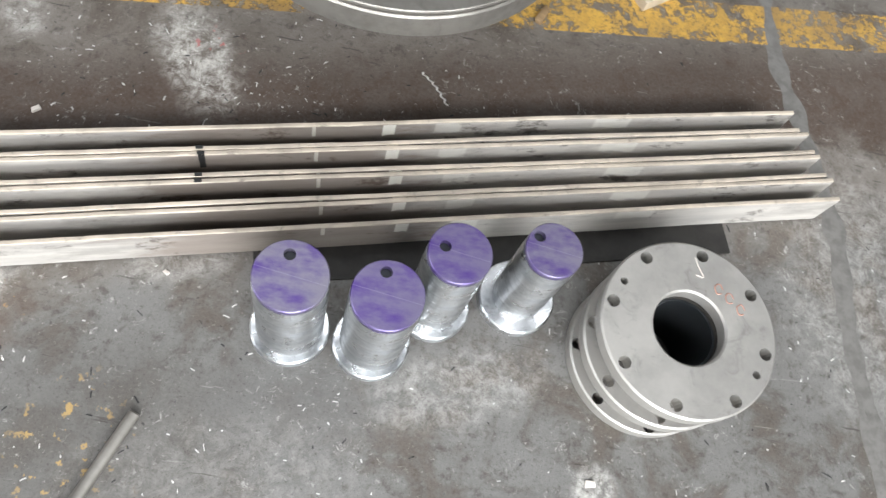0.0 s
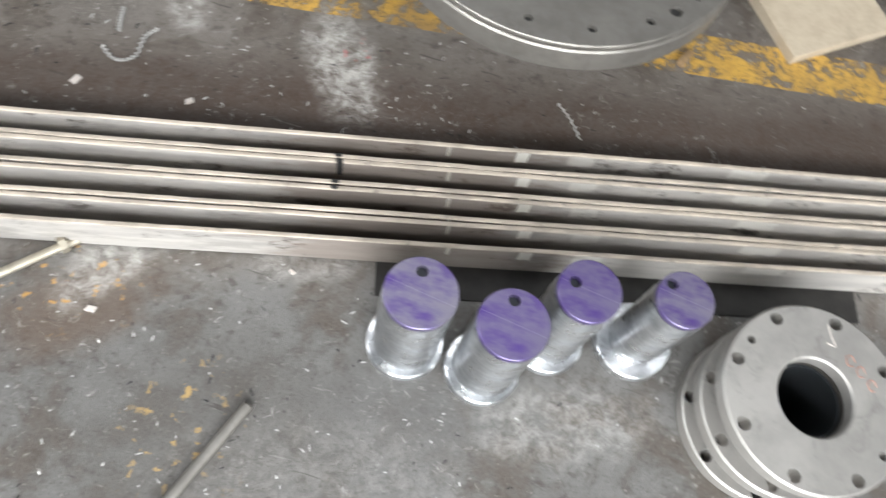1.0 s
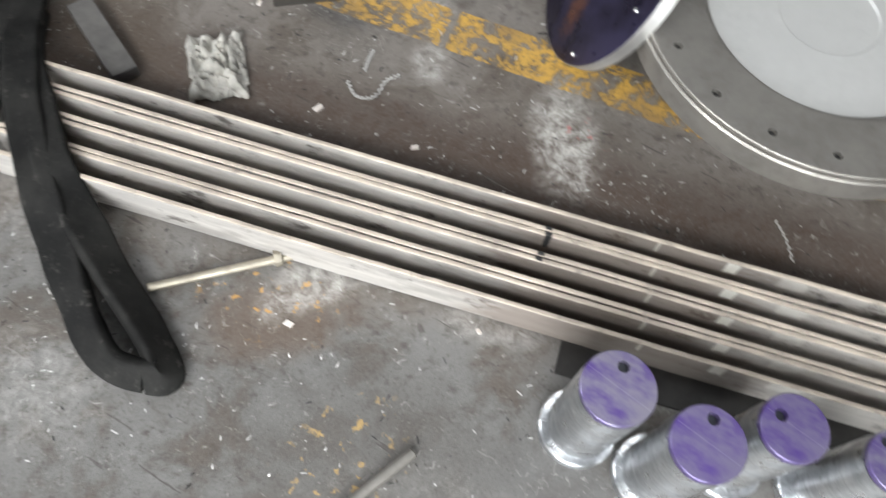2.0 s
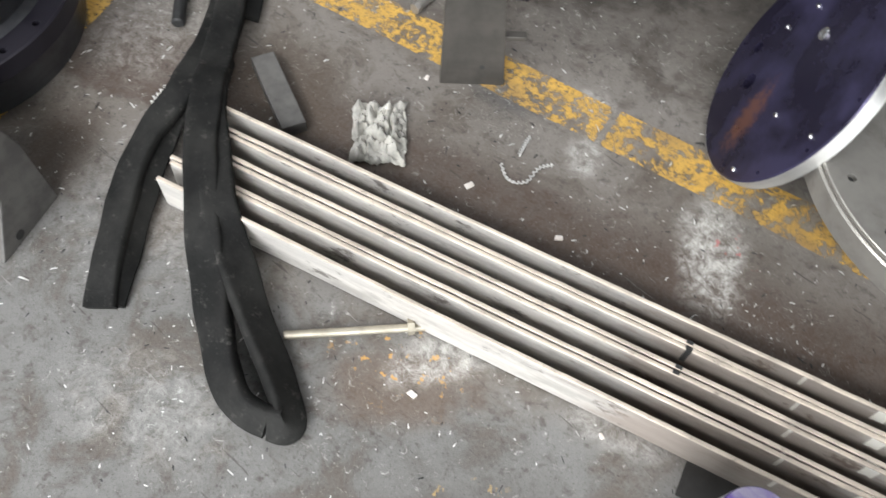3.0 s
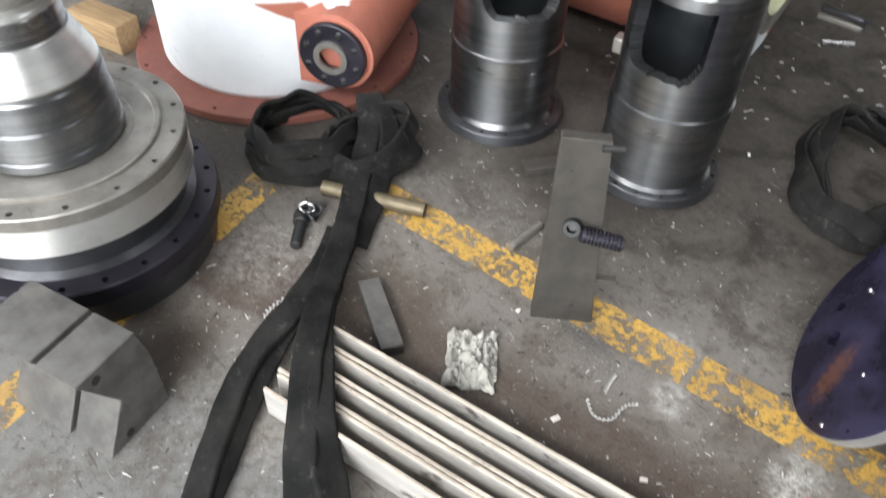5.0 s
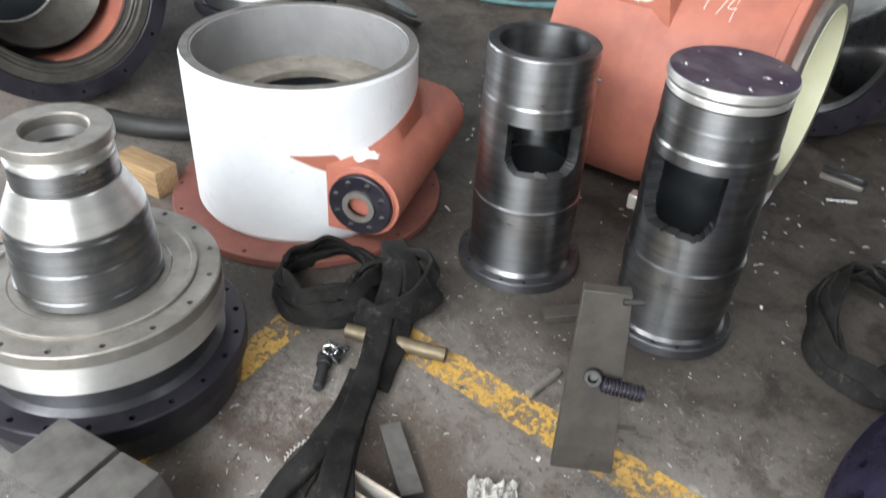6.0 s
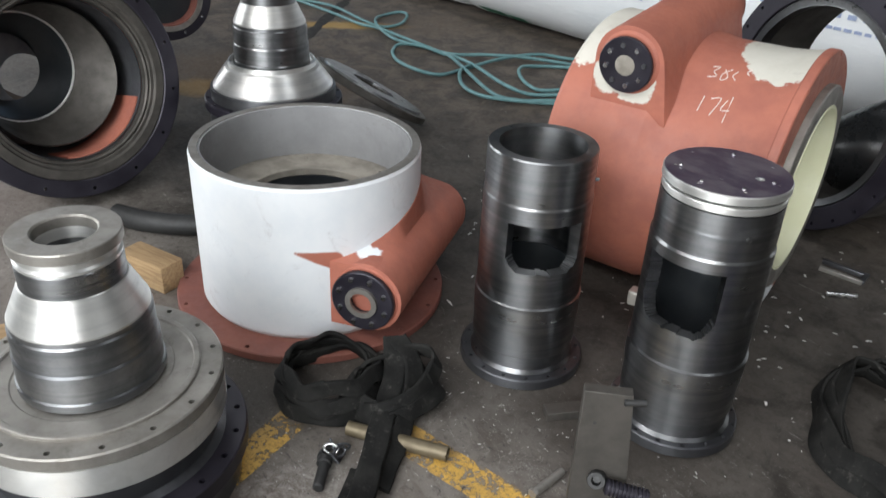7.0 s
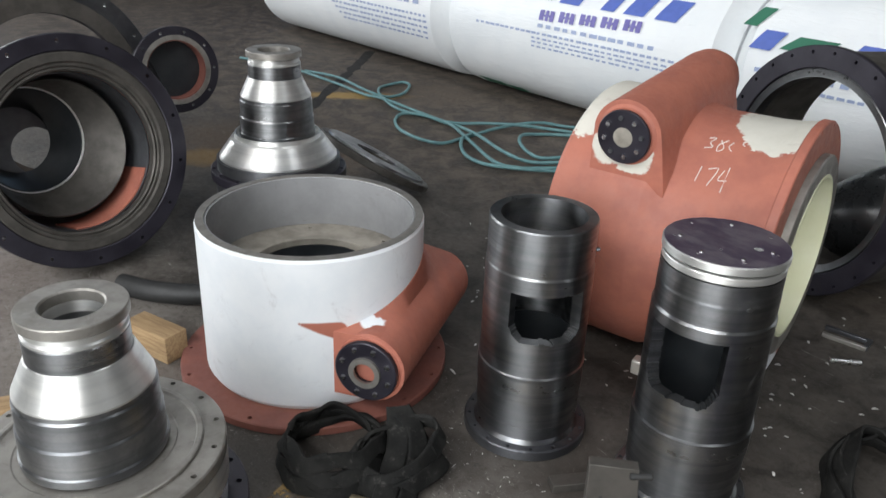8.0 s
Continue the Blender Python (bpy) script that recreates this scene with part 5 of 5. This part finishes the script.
pf = part("port_cover", solid([(0.089, -0.010), (0.092, -0.014), (0.092, -0.022), (0.089, -0.025)], 56), M_BLUEBLACK, e, "blue-black cover plate with bolts", facing(S0, PP))
part("dusty_spot", solid([(0.030, -0.0262), (0.034, -0.0254)], 28), M_DUSTY, pf)
for i in range(8):
    a = radians(10 + 45 * i)
    part("bolt", bolt_head(0.0085, 0.007, False), M_SIL if i % 3 else M_DARKSTEEL, pf, "", pose(0.066 * math.cos(a), 0.066 * math.sin(a), -0.0255, 180))


def chalk(strokes, s0, a0, k):
    """Hand chalk strokes on the drum: (across, up) units of k metres from the place s0, angle a0."""
    for st in strokes:
        pts = []
        for u, v in st:
            a = radians(a0) + v * k / 0.437
            zz = s0 - u * k
            rr = 0.4565 + max(0.0, 0.17 - zz) * 0.06
            pts.append((-rr * math.cos(a), rr * math.sin(a), zz))
        part("chalk_stroke", wire(pts, 0.0019, 6, 5), M_CHALK, e, "white chalk figure")


chalk((((0, 0.1), (0.05, 1.0)), ((0.45, 0.95), (0.95, 1.05), (0.7, 0.0)), ((1.3, 1.05), (1.15, 0.45), (1.6, 0.5)), ((1.5, 1.3), (1.5, -0.2))), 0.295, 40, 0.060)
chalk((((0, 0.9), (0.4, 1.0), (0.2, 0.55), (0.45, 0.25), (0.0, 0.05)), ((0.75, 0.9), (1.1, 0.3), (0.8, 0.0), (0.75, 0.5), (1.15, 1.0)), ((1.5, 0.9), (1.35, 0.5), (1.6, 0.2)), ((1.9, 1.35), (2.2, 1.3), (2.0, 1.0), (2.2, 0.8))), 0.315, 57, 0.055)

# ---- large dark ring behind, with sheeted stock inside ----
RN = Vector((-0.33, -0.94, 0.04)).normalized()
RM = facing((-1.455, 3.642, 0.548), RN) @ Matrix.Diagonal((0.95, 0.95, 0.95, 1))
e = thing("large_black_ring", RM, "large black flanged steel ring standing on edge", "ring flange")
part("flange", holed(0.575, -0.035, 0.0, 0.475, ring_holes(28, 0.545, 0.0085), 128, 0.004), M_BLUEBLACK, e, "black bolt face")
part("barrel", tube(0.468, [(0.535, -0.40), (0.548, -0.39), (0.548, -0.0355)], 128), M_PLATE, e, "rusty outer barrel")
part("turned_lip", tube(0.435, [(0.474, -0.07), (0.474, -0.012), (0.466, -0.006), (0.440, -0.012)], 128), M_TURNED, e, "turned inner lip")
bm = bmesh.new()
bmesh.ops.create_icosphere(bm, subdivisions=4, radius=0.5)
for v in bm.verts:
    v.co = Vector((v.co.x * 1.2, v.co.y * 0.55, max(-0.02, v.co.z * 0.62 + 0.18)))
    v.co += Vector((0, 0, 0.06)) * noise.noise(v.co * 5) * (1 if v.co.z > 0.05 else 0)
tagged(part("sheeted_stock", bm, M_BAG, m=pose(-1.05, 4.42, 0.02, 0, 0, 25)), "stock wrapped in black plastic sheet on the floor", "wrapped stock")

# ---- left: flanged casing facing the walkway ----
LN = Vector((0.93, 0.12, 0.21)).normalized()
LM = facing((-3.446, 1.207, 0.538), LN)
M_CASE = two_coat("casing_oxide_and_white", O1, O2, W1, W2, [(0.0, -0.42, -0.15, 0.22)], (), 0.2)
e = thing("flanged_casing", LM, "open flanged pump casing lying tilted on the floor", "pump casing")
part("front_flange", holed(0.500, -0.05, 0.0, 0.425, ring_holes(14, 0.468, 0.0085, 10), 128, 0.005), M_BLUEBLACK, e, "blue-black front flange with bolt holes")
part("face_ring", lathe([(0.362, -0.055), (0.4245, -0.055), (0.4245, -0.006), (0.418, -0.002), (0.385, -0.002), (0.378, -0.014), (0.366, -0.014), (0.362, -0.02)], 128), M_PLATE, e, "dull stepped register ring")
part("inner_lip", lathe([(0.345, -0.06), (0.361, -0.06), (0.361, -0.022), (0.352, -0.018), (0.345, -0.024)], 128), M_PLATE, e)
part("body", lathe([(0.352, -0.0605), (0.42, -0.0605), (0.42, -0.40), (0.33, -0.52), (0.15, -0.52), (0.15, -0.50), (0.31, -0.50), (0.344, -0.39)], 96), M_CASE, e)
part("inner_skin", lathe([(0.338, -0.062), (0.343, -0.062), (0.343, -0.385), (0.309, -0.495), (0.11, -0.495), (0.11, -0.49), (0.304, -0.49), (0.338, -0.383)], 96), M_DARKSTEEL, e)
bm = bmesh.new()
rows = []
for i in range(73):
    a = 2 * math.pi * i / 72
    c, n = math.cos(a), math.sin(a)
    rows.append([bm.verts.new(p) for p in ((-0.020 + 0.304 * c, 0.020 + 0.304 * n, -0.160), (-0.020 + 0.298 * c, 0.020 + 0.298 * n, -0.154), (-0.078 + 0.236 * c, 0.065 + 0.236 * n, -0.300), (-0.078 + 0.242 * c, 0.065 + 0.242 * n, -0.306))])
for a, b in zip(rows, rows[1:]):
    for i in range(4):
        bm.faces.new((a[i], a[(i + 1) % 4], b[(i + 1) % 4], b[i]))
part("guide_cone", bm, M_PLATE, e, "conical steel guide band")
part("cone_edge", lathe([(0.230, -0.312), (0.238, -0.312), (0.238, -0.300), (0.230, -0.300)], 96), M_BRIGHT, e, "bright turned edge", pose(-0.078, 0.065, 0))
part("inner_tube", lathe([(0.150, -0.48), (0.172, -0.48), (0.232, -0.315), (0.226, -0.313)], 96), M_BOREDARK, e, "dark inner tube", pose(-0.078, 0.065, 0))
bm = bmesh.new()
rows = []
for i in range(15):
    a = radians(258 + 78 * i / 14)
    rows.append([bm.verts.new((r * math.cos(a), r * math.sin(a), z)) for r, z in ((0.337, -0.30), (0.331, -0.30), (0.331, -0.075), (0.337, -0.075))])
for a, b in zip(rows, rows[1:]):
    for i in range(4):
        bm.faces.new((a[i], a[(i + 1) % 4], b[(i + 1) % 4], b[i]))
part("oxide_patch", bm, M_ORANGE, e, "red oxide paint left inside the casing")

e = thing("flanged_elbow", pose(-4.20, 1.98, 0), "dark flanged pipe elbow with a rusty bore behind the casing", "pipe elbow")
part("leg", wire([(-0.28, -0.34, 0.0), (-0.27, -0.31, 0.25), (-0.26, -0.20, 0.46), (-0.22, -0.08, 0.60), (-0.18, -0.02, 0.635)], 0.155, 8, 28), M_DARKSTEEL, e)
nz = part("nozzle", tube(0.160, [(0.172, -0.10), (0.172, -0.0305)], 64), M_DARKSTEEL, e, "short flanged nozzle", facing((0.0, 0.0, 0.665), (0.94, -0.10, 0.10)))
part("bore", tube(0.154, [(0.159, -0.10), (0.159, -0.004)], 64), M_OXIDE_DIRTY, nz, "rusty red bore")
part("bore_end", solid([(0.159, -0.112), (0.159, -0.101)], 48), M_BOREDARK, nz, "dark end of the bore")
part("flange", holed(0.232, -0.03, 0.0, 0.173, ring_holes(10, 0.206, 0.008), 80, 0.003), M_BLUEBLACK, nz)
part("face", tube(0.160, [(0.188, -0.02), (0.186, 0.003)], 64), M_FLANGE, nz)

e = thing("ring_flange", facing((-4.33, 1.375, 0.585), (0.93, 0.12, 0.16)), "dark steel ring flange leaning behind the casing", "ring flange")
part("ring", holed(0.585, -0.04, 0.0, 0.40, ring_holes(16, 0.545, 0.009, 4), 128, 0.004), M_DARKSTEEL, e)
part("face", tube(0.402, [(0.49, 0.0005), (0.488, 0.004)], 96), M_PLATE, e)

# timber and a tyre-like rubber ring between hub and housing
tagged(part("timber_block", rough_up(box(0.23, 0.10, 0.11, 0.004), 0.003, 18), M_WOOD, m=pose(-2.60, 1.14, 0, 0, 0, 18)), "weathered timber block behind the hub", "timber")
tagged(part("timber_block", rough_up(box(0.20, 0.09, 0.09, 0.004), 0.003, 18, 3), M_WOOD, m=pose(-2.45, 0.56, 0, 0, 0, 70)), "weathered timber block behind the hub", "timber")
tagged(part("rubber_hose", wire([(-3.12, 1.20, 0.045), (-2.98, 1.28, 0.045), (-2.84, 1.42, 0.045), (-2.74, 1.62, 0.045), (-2.80, 1.85, 0.045)], 0.045, 10, 14), M_RUBBER), "thick black rubber hose on the floor", "hose")

# ---- wrapped rolls along the far side ----


def roll(x0, x1, label):
    r = 0.62
    bm = bmesh.new()
    n, segs = 26, 56
    rows = []
    for i in range(n + 1):
        t = i / n
        x = x0 + (x1 - x0) * t
        edge = min(t, 1 - t) * (x1 - x0)
        k = math.sqrt(max(0.0, 1 - (1 - min(edge / 0.16, 1)) ** 2)) * 0.22 + 0.78
        row = []
        for j in range(segs):
            a = 2 * math.pi * j / segs
            rr = r * k * (1 + 0.006 * noise.noise(Vector((x * 1.6, math.cos(a) * 2, math.sin(a) * 2))))
            row.append(bm.verts.new((x, 5.45 + rr * math.cos(a), max(0.0, 0.62 + rr * math.sin(a)))))
        rows.append(row)
    for a, b in zip(rows, rows[1:]):
        for j in range(segs):
            bm.faces.new((a[j], a[(j + 1) % segs], b[(j + 1) % segs], b[j]))
    bm.faces.new(list(reversed(rows[0])))
    bm.faces.new(rows[-1])
    e = thing("wrapped_roll", pose(0, 0, 0), label, "wrapped roll", "row of wrapped rolls")
    part("film", bm, M_FILM, e)
    return e


def printed(e, name, x0, x1, a0, a1, material, slant=0.0, label=""):
    """A printed patch on a roll, between two places along it and two angles up from its near side."""
    bm = bmesh.new()
    rows = []
    m = 6
    for i in range(m + 1):
        a = radians(a0 + (a1 - a0) * i / m)
        sh = slant * (i / m)
        rows.append([bm.verts.new((x + sh, 5.45 - 0.6275 * math.cos(a), 0.62 + 0.6275 * math.sin(a))) for x in (x0, (x0 + x1) / 2, x1)])
    for p, q in zip(rows, rows[1:]):
        for i in range(2):
            bm.faces.new((p[i], p[i + 1], q[i + 1], q[i]))
    return part(name, bm, material, e, label)


rolls = [roll(-8.75, -5.36, "large roll wrapped in white printed film"), roll(-5.34, -2.62, "large roll wrapped in white printed film"), roll(-2.60, 0.6, "large roll wrapped in white printed film")]
rng = random.Random(4)


def text_bars(e, x0, x1, a, tall, material, n, gap=0.25):
    """A line of unreadable print: short bars of uneven length."""
    x = x0
    step = (x1 - x0) / n
    for _ in range(n):
        w = step * rng.uniform(0.55, 0.95)
        printed(e, "print_bar", x, x + w * (1 - gap * 0.3), a, a + tall, material)
        x += step


R1, R2, R3 = rolls
# the large mark on the middle roll as plain slanted blocks, smaller marks and lines of print below
printed(R2, "green_shape", -4.32, -4.12, 25, 33, M_GREENINK, 0.12, "green printed block")
printed(R2, "blue_shape", -4.05, -3.86, 24, 38, M_BLUEINK, 0.08, "blue printed block")
for xa, wd in ((-3.66, 0.12), (-3.46, 0.17), (-3.20, 0.17)):
    printed(R2, "blue_shape", xa, xa + wd, 24, 38, M_BLUEINK, 0.08, "blue printed block")
for k in range(5):
    xa = -4.20 + k * 0.195
    for u, w in ((0.0, 0.045), (0.06, 0.03), (0.105, 0.04)):
        printed(R2, "blue_shape", xa + u, xa + u + w, 10.5 + k * 0.9, 17.5 + k * 0.9, M_INDIGO, 0.0, "blue printed block")
    printed(R2, "blue_shape", xa, xa + 0.14, 13.2 + k * 0.9, 14.6 + k * 0.9, M_INDIGO, 0.0, "blue printed block")
text_bars(R2, -4.20, -3.10, 5.6, 2.4, M_GREYINK, 13)
text_bars(R2, -4.88, -2.95, 0.6, 1.5, M_GREYINK, 34)
text_bars(R2, -4.25, -3.0, -2.6, 1.2, M_GREYINK, 22)
text_bars(R2, -4.25, -3.0, -5.4, 1.2, M_GREYINK, 20)
text_bars(R2, -4.25, -3.2, -8.4, 1.2, M_GREYINK, 18)
for k, n in enumerate((26, 22, 24, 18, 20)):
    text_bars(R1, -7.10 + 0.05 * k, -5.52, -5.0 - 4.6 * k, 1.7, M_GREYINK, n)
text_bars(R1, -6.9, -5.6, 4.0, 3.5, M_GREYINK, 10)
printed(R2, "green_leaf", -5.02, -4.74, -62, -54, M_GREENINK, -0.06, "dark green printed leaf")
printed(R2, "green_leaf", -4.71, -4.52, -64, -56, M_GREENINK, -0.03, "dark green printed leaf")
printed(R3, "green_shape", -2.57, -2.48, 30, 42, M_GREENINK, 0.08, "green printed block")
for xa, wd in ((-2.48, 0.14), (-1.9, 0.13), (-1.7, 0.15)):
    printed(R3, "blue_shape", xa, xa + wd, 18, 29, M_BLUEINK, 0.07, "blue printed block")
printed(R3, "green_shape", -2.29, -2.05, 20, 28, M_GREENINK, 0.1, "green printed block")
text_bars(R3, -2.4, -1.0, 6, 2.4, M_GREYINK, 16)
text_bars(R3, -2.4, -1.0, 0, 1.6, M_GREYINK, 24)

# ---- teal hose in loops on the far floor ----
e = thing("air_hose", pose(0, 0, 0), "teal rubber air hose looped on the far floor", "hose")
HR = 0.0125
for line in (
        [(-6.395, 4.096), (-5.947, 4.161), (-5.424, 4.1), (-5.219, 4.153), (-5.202, 4.323), (-5.357, 4.515), (-5.515, 4.565), (-5.545, 4.419), (-5.429, 4.24), (-5.179, 4.08), (-4.832, 3.994), (-4.49, 4.067), (-4.238, 4.025), (-3.885, 3.881), (-3.471, 3.738), (-3.271, 3.777), (-3.11, 3.927), (-2.961, 4.09)],
        [(-7.2, 3.85), (-6.6, 4.007), (-6.286, 4.03), (-5.808, 4.069), (-5.348, 4.024), (-5.101, 4.045), (-4.593, 4.065), (-4.326, 4.102), (-4.123, 4.27), (-3.931, 4.445), (-3.714, 4.637), (-3.514, 4.746)],
        [(-4.317, 4.051), (-4.525, 4.01), (-4.682, 3.922), (-4.597, 3.783), (-4.349, 3.645), (-4.067, 3.6), (-3.946, 3.695), (-3.979, 3.924), (-3.985, 4.317), (-3.908, 4.609), (-3.775, 4.753), (-3.611, 4.861)],
        [(-3.985, 4.013), (-3.91, 3.843), (-3.718, 3.692), (-3.487, 3.637), (-3.272, 3.7), (-3.087, 3.902), (-2.95, 4.077)],
        [(-3.177, 4.346), (-3.31, 4.062), (-3.473, 4.065), (-3.649, 4.151), (-3.748, 4.282), (-3.741, 4.432), (-3.638, 4.553), (-3.442, 4.66)],
        [(-4.247, 4.076), (-3.928, 4.003), (-3.572, 3.915), (-3.343, 3.931), (-3.188, 4.055), (-3.051, 4.197)]):
    pts = [(x, y, HR + 0.012 * (1 + math.sin(1.7 * i + len(line)))) for i, (x, y) in enumerate(line)]
    part("strand", wire(pts, HR, 12, 8), M_HOSE, e)

# ---- swarf, chips and litter on the floor ----
def curl(name, pts, r, turns, label):
    """A springy steel shaving along a path."""
    path = smooth_path(pts, 24)
    out = []
    for i, c in enumerate(path):
        a = turns * 2 * math.pi * i / len(path)
        out.append(c + Vector((math.cos(a) * r, math.sin(a) * r * 0.6, abs(math.sin(a)) * r + 0.002)))
    bm = sweep(out, [(-0.0022, 0), (0, 0.0007), (0.0022, 0), (0, -0.0007)], [Vector((0.1, 0.2, 1))] * len(out))
    return tagged(part(name, bm, M_CHIP), label, "metal shaving", "shavings")


curl("curled_shaving", [(-0.501, 1.29, 0.002), (-0.462, 1.268, 0.002), (-0.432, 1.29, 0.002), (-0.434, 1.338, 0.002), (-0.416, 1.37, 0.002)], 0.0042, 16, "bright curled steel shaving on brown concrete")
curl("curled_shaving", [(-0.488, 1.335, 0.002), (-0.497, 1.365, 0.002), (-0.503, 1.394, 0.002)], 0.0042, 9, "bright curled steel shaving on brown concrete")
curl("curled_shaving", [(-1.18, 0.86, 0.002), (-1.195, 0.90, 0.002), (-1.20, 0.95, 0.002)], 0.005, 7, "bright curled steel shaving beside the sling")
curl("curled_shaving", [(0.435, 1.50, 0.002), (0.47, 1.47, 0.002), (0.50, 1.43, 0.002)], 0.003, 6, "bright curled steel shaving by the ring flange")


def flecks(name, n, seed, spots, size, material, label):
    """Many small bent flecks of metal strewn over the floor round the given spots (x, y, spread x, spread y)."""
    rn = random.Random(seed)
    verts, faces = [], []
    for _ in range(n):
        x0, y0, sx, sy = rn.choice(spots)
        x, y = rn.gauss(x0, sx), rn.gauss(y0, sy)
        a, ln, wd = rn.uniform(0, math.pi), size * rn.lognormvariate(0, 0.5), size * rn.uniform(0.18, 0.4)
        c, s = math.cos(a), math.sin(a)
        h = ln * rn.uniform(0.05, 0.35)
        b = len(verts)
        for u, v, z in ((-1, -1, 0.0006), (1, -1, 0.0006), (1, 1, 0.0006), (-1, 1, 0.0006), (0, -1, h), (0, 1, h)):
            verts.append((x + (u * ln * c - v * wd * s) / 2, y + (u * ln * s + v * wd * c) / 2, z))
        faces += [(b, b + 4, b + 5, b + 3), (b + 4, b + 1, b + 2, b + 5), (b, b + 3, b + 2, b + 1)]
    me = bpy.data.meshes.new(name)
    me.from_pydata(verts, [], faces)
    me.materials.append(material)
    return tagged(new(name, me), label, "swarf", kind="stuff")


SPOTS = [(0.2, 0.7, 0.5, 0.25), (-0.5, 0.6, 0.4, 0.2), (-0.5, 1.4, 0.4, 0.2), (0.2, 1.35, 0.4, 0.1), (-1.0, 0.5, 0.3, 0.25), (-0.7, 1.9, 0.5, 0.4), (-1.2, 1.6, 0.3, 0.2), (1.3, 0.9, 0.3, 0.4), (-1.3, 1.0, 0.15, 0.2)]
flecks("floor_swarf", 760, 11, SPOTS, 0.0062, M_CHIP, "small bright swarf strewn over the concrete")
flecks("dark_grit", 600, 12, SPOTS, 0.007, M_RUBBER, "dark grit and chips strewn over the concrete")
flecks("fine_swarf_heap", 420, 13, [(-0.60, 1.395, 0.045, 0.03), (-1.02, 1.56, 0.05, 0.03)], 0.005, M_FLANGE, "patch of fine grey swarf by the upright block")
flecks("far_litter", 160, 14, [(-1.1, 3.2, 0.4, 0.3), (-0.9, 2.6, 0.3, 0.3), (-2.0, 2.4, 0.3, 0.3), (-2.5, 2.6, 0.4, 0.4)], 0.018, M_CHIP, "bright litter on the far floor")
for i, (x, y, s) in enumerate(((-0.281, 0.768, 0.011), (-0.29, 1.23, 0.010), (-0.515, 1.20, 0.012), (-0.79, 1.36, 0.009), (0.03, 0.95, 0.008), (0.86, 0.69, 0.012))):
    bm = rough_up(box(s * 1.6, s, 0.004, 0.001), 0.003, 90, i)
    tagged(part("paint_flake", bm, M_CHALK, m=pose(x, y, 0.0, 0, 0, 37 * i)), "small white paint flake on the concrete", "paint flake", "flakes")
e = thing("loose_clamp", pose(-1.02, 3.42, 0, 0, 0, 8), "small dark bent steel clamp on the far floor", "clamp")
part("arm", box(0.17, 0.02, 0.02, 0.003), M_DARKSTEEL, e)
part("arm", box(0.17, 0.018, 0.02, 0.003), M_FLANGE, e, "", pose(0.01, -0.07, 0))
part("bridge", box(0.02, 0.085, 0.02, 0.003), M_DARKSTEEL, e, "", pose(0.09, -0.03, 0))
tagged(part("loose_pin", rod((-0.97, 3.16, 0.012), (-0.88, 3.24, 0.012), 0.011), M_SIL), "bright short pin on the far floor", "pin")
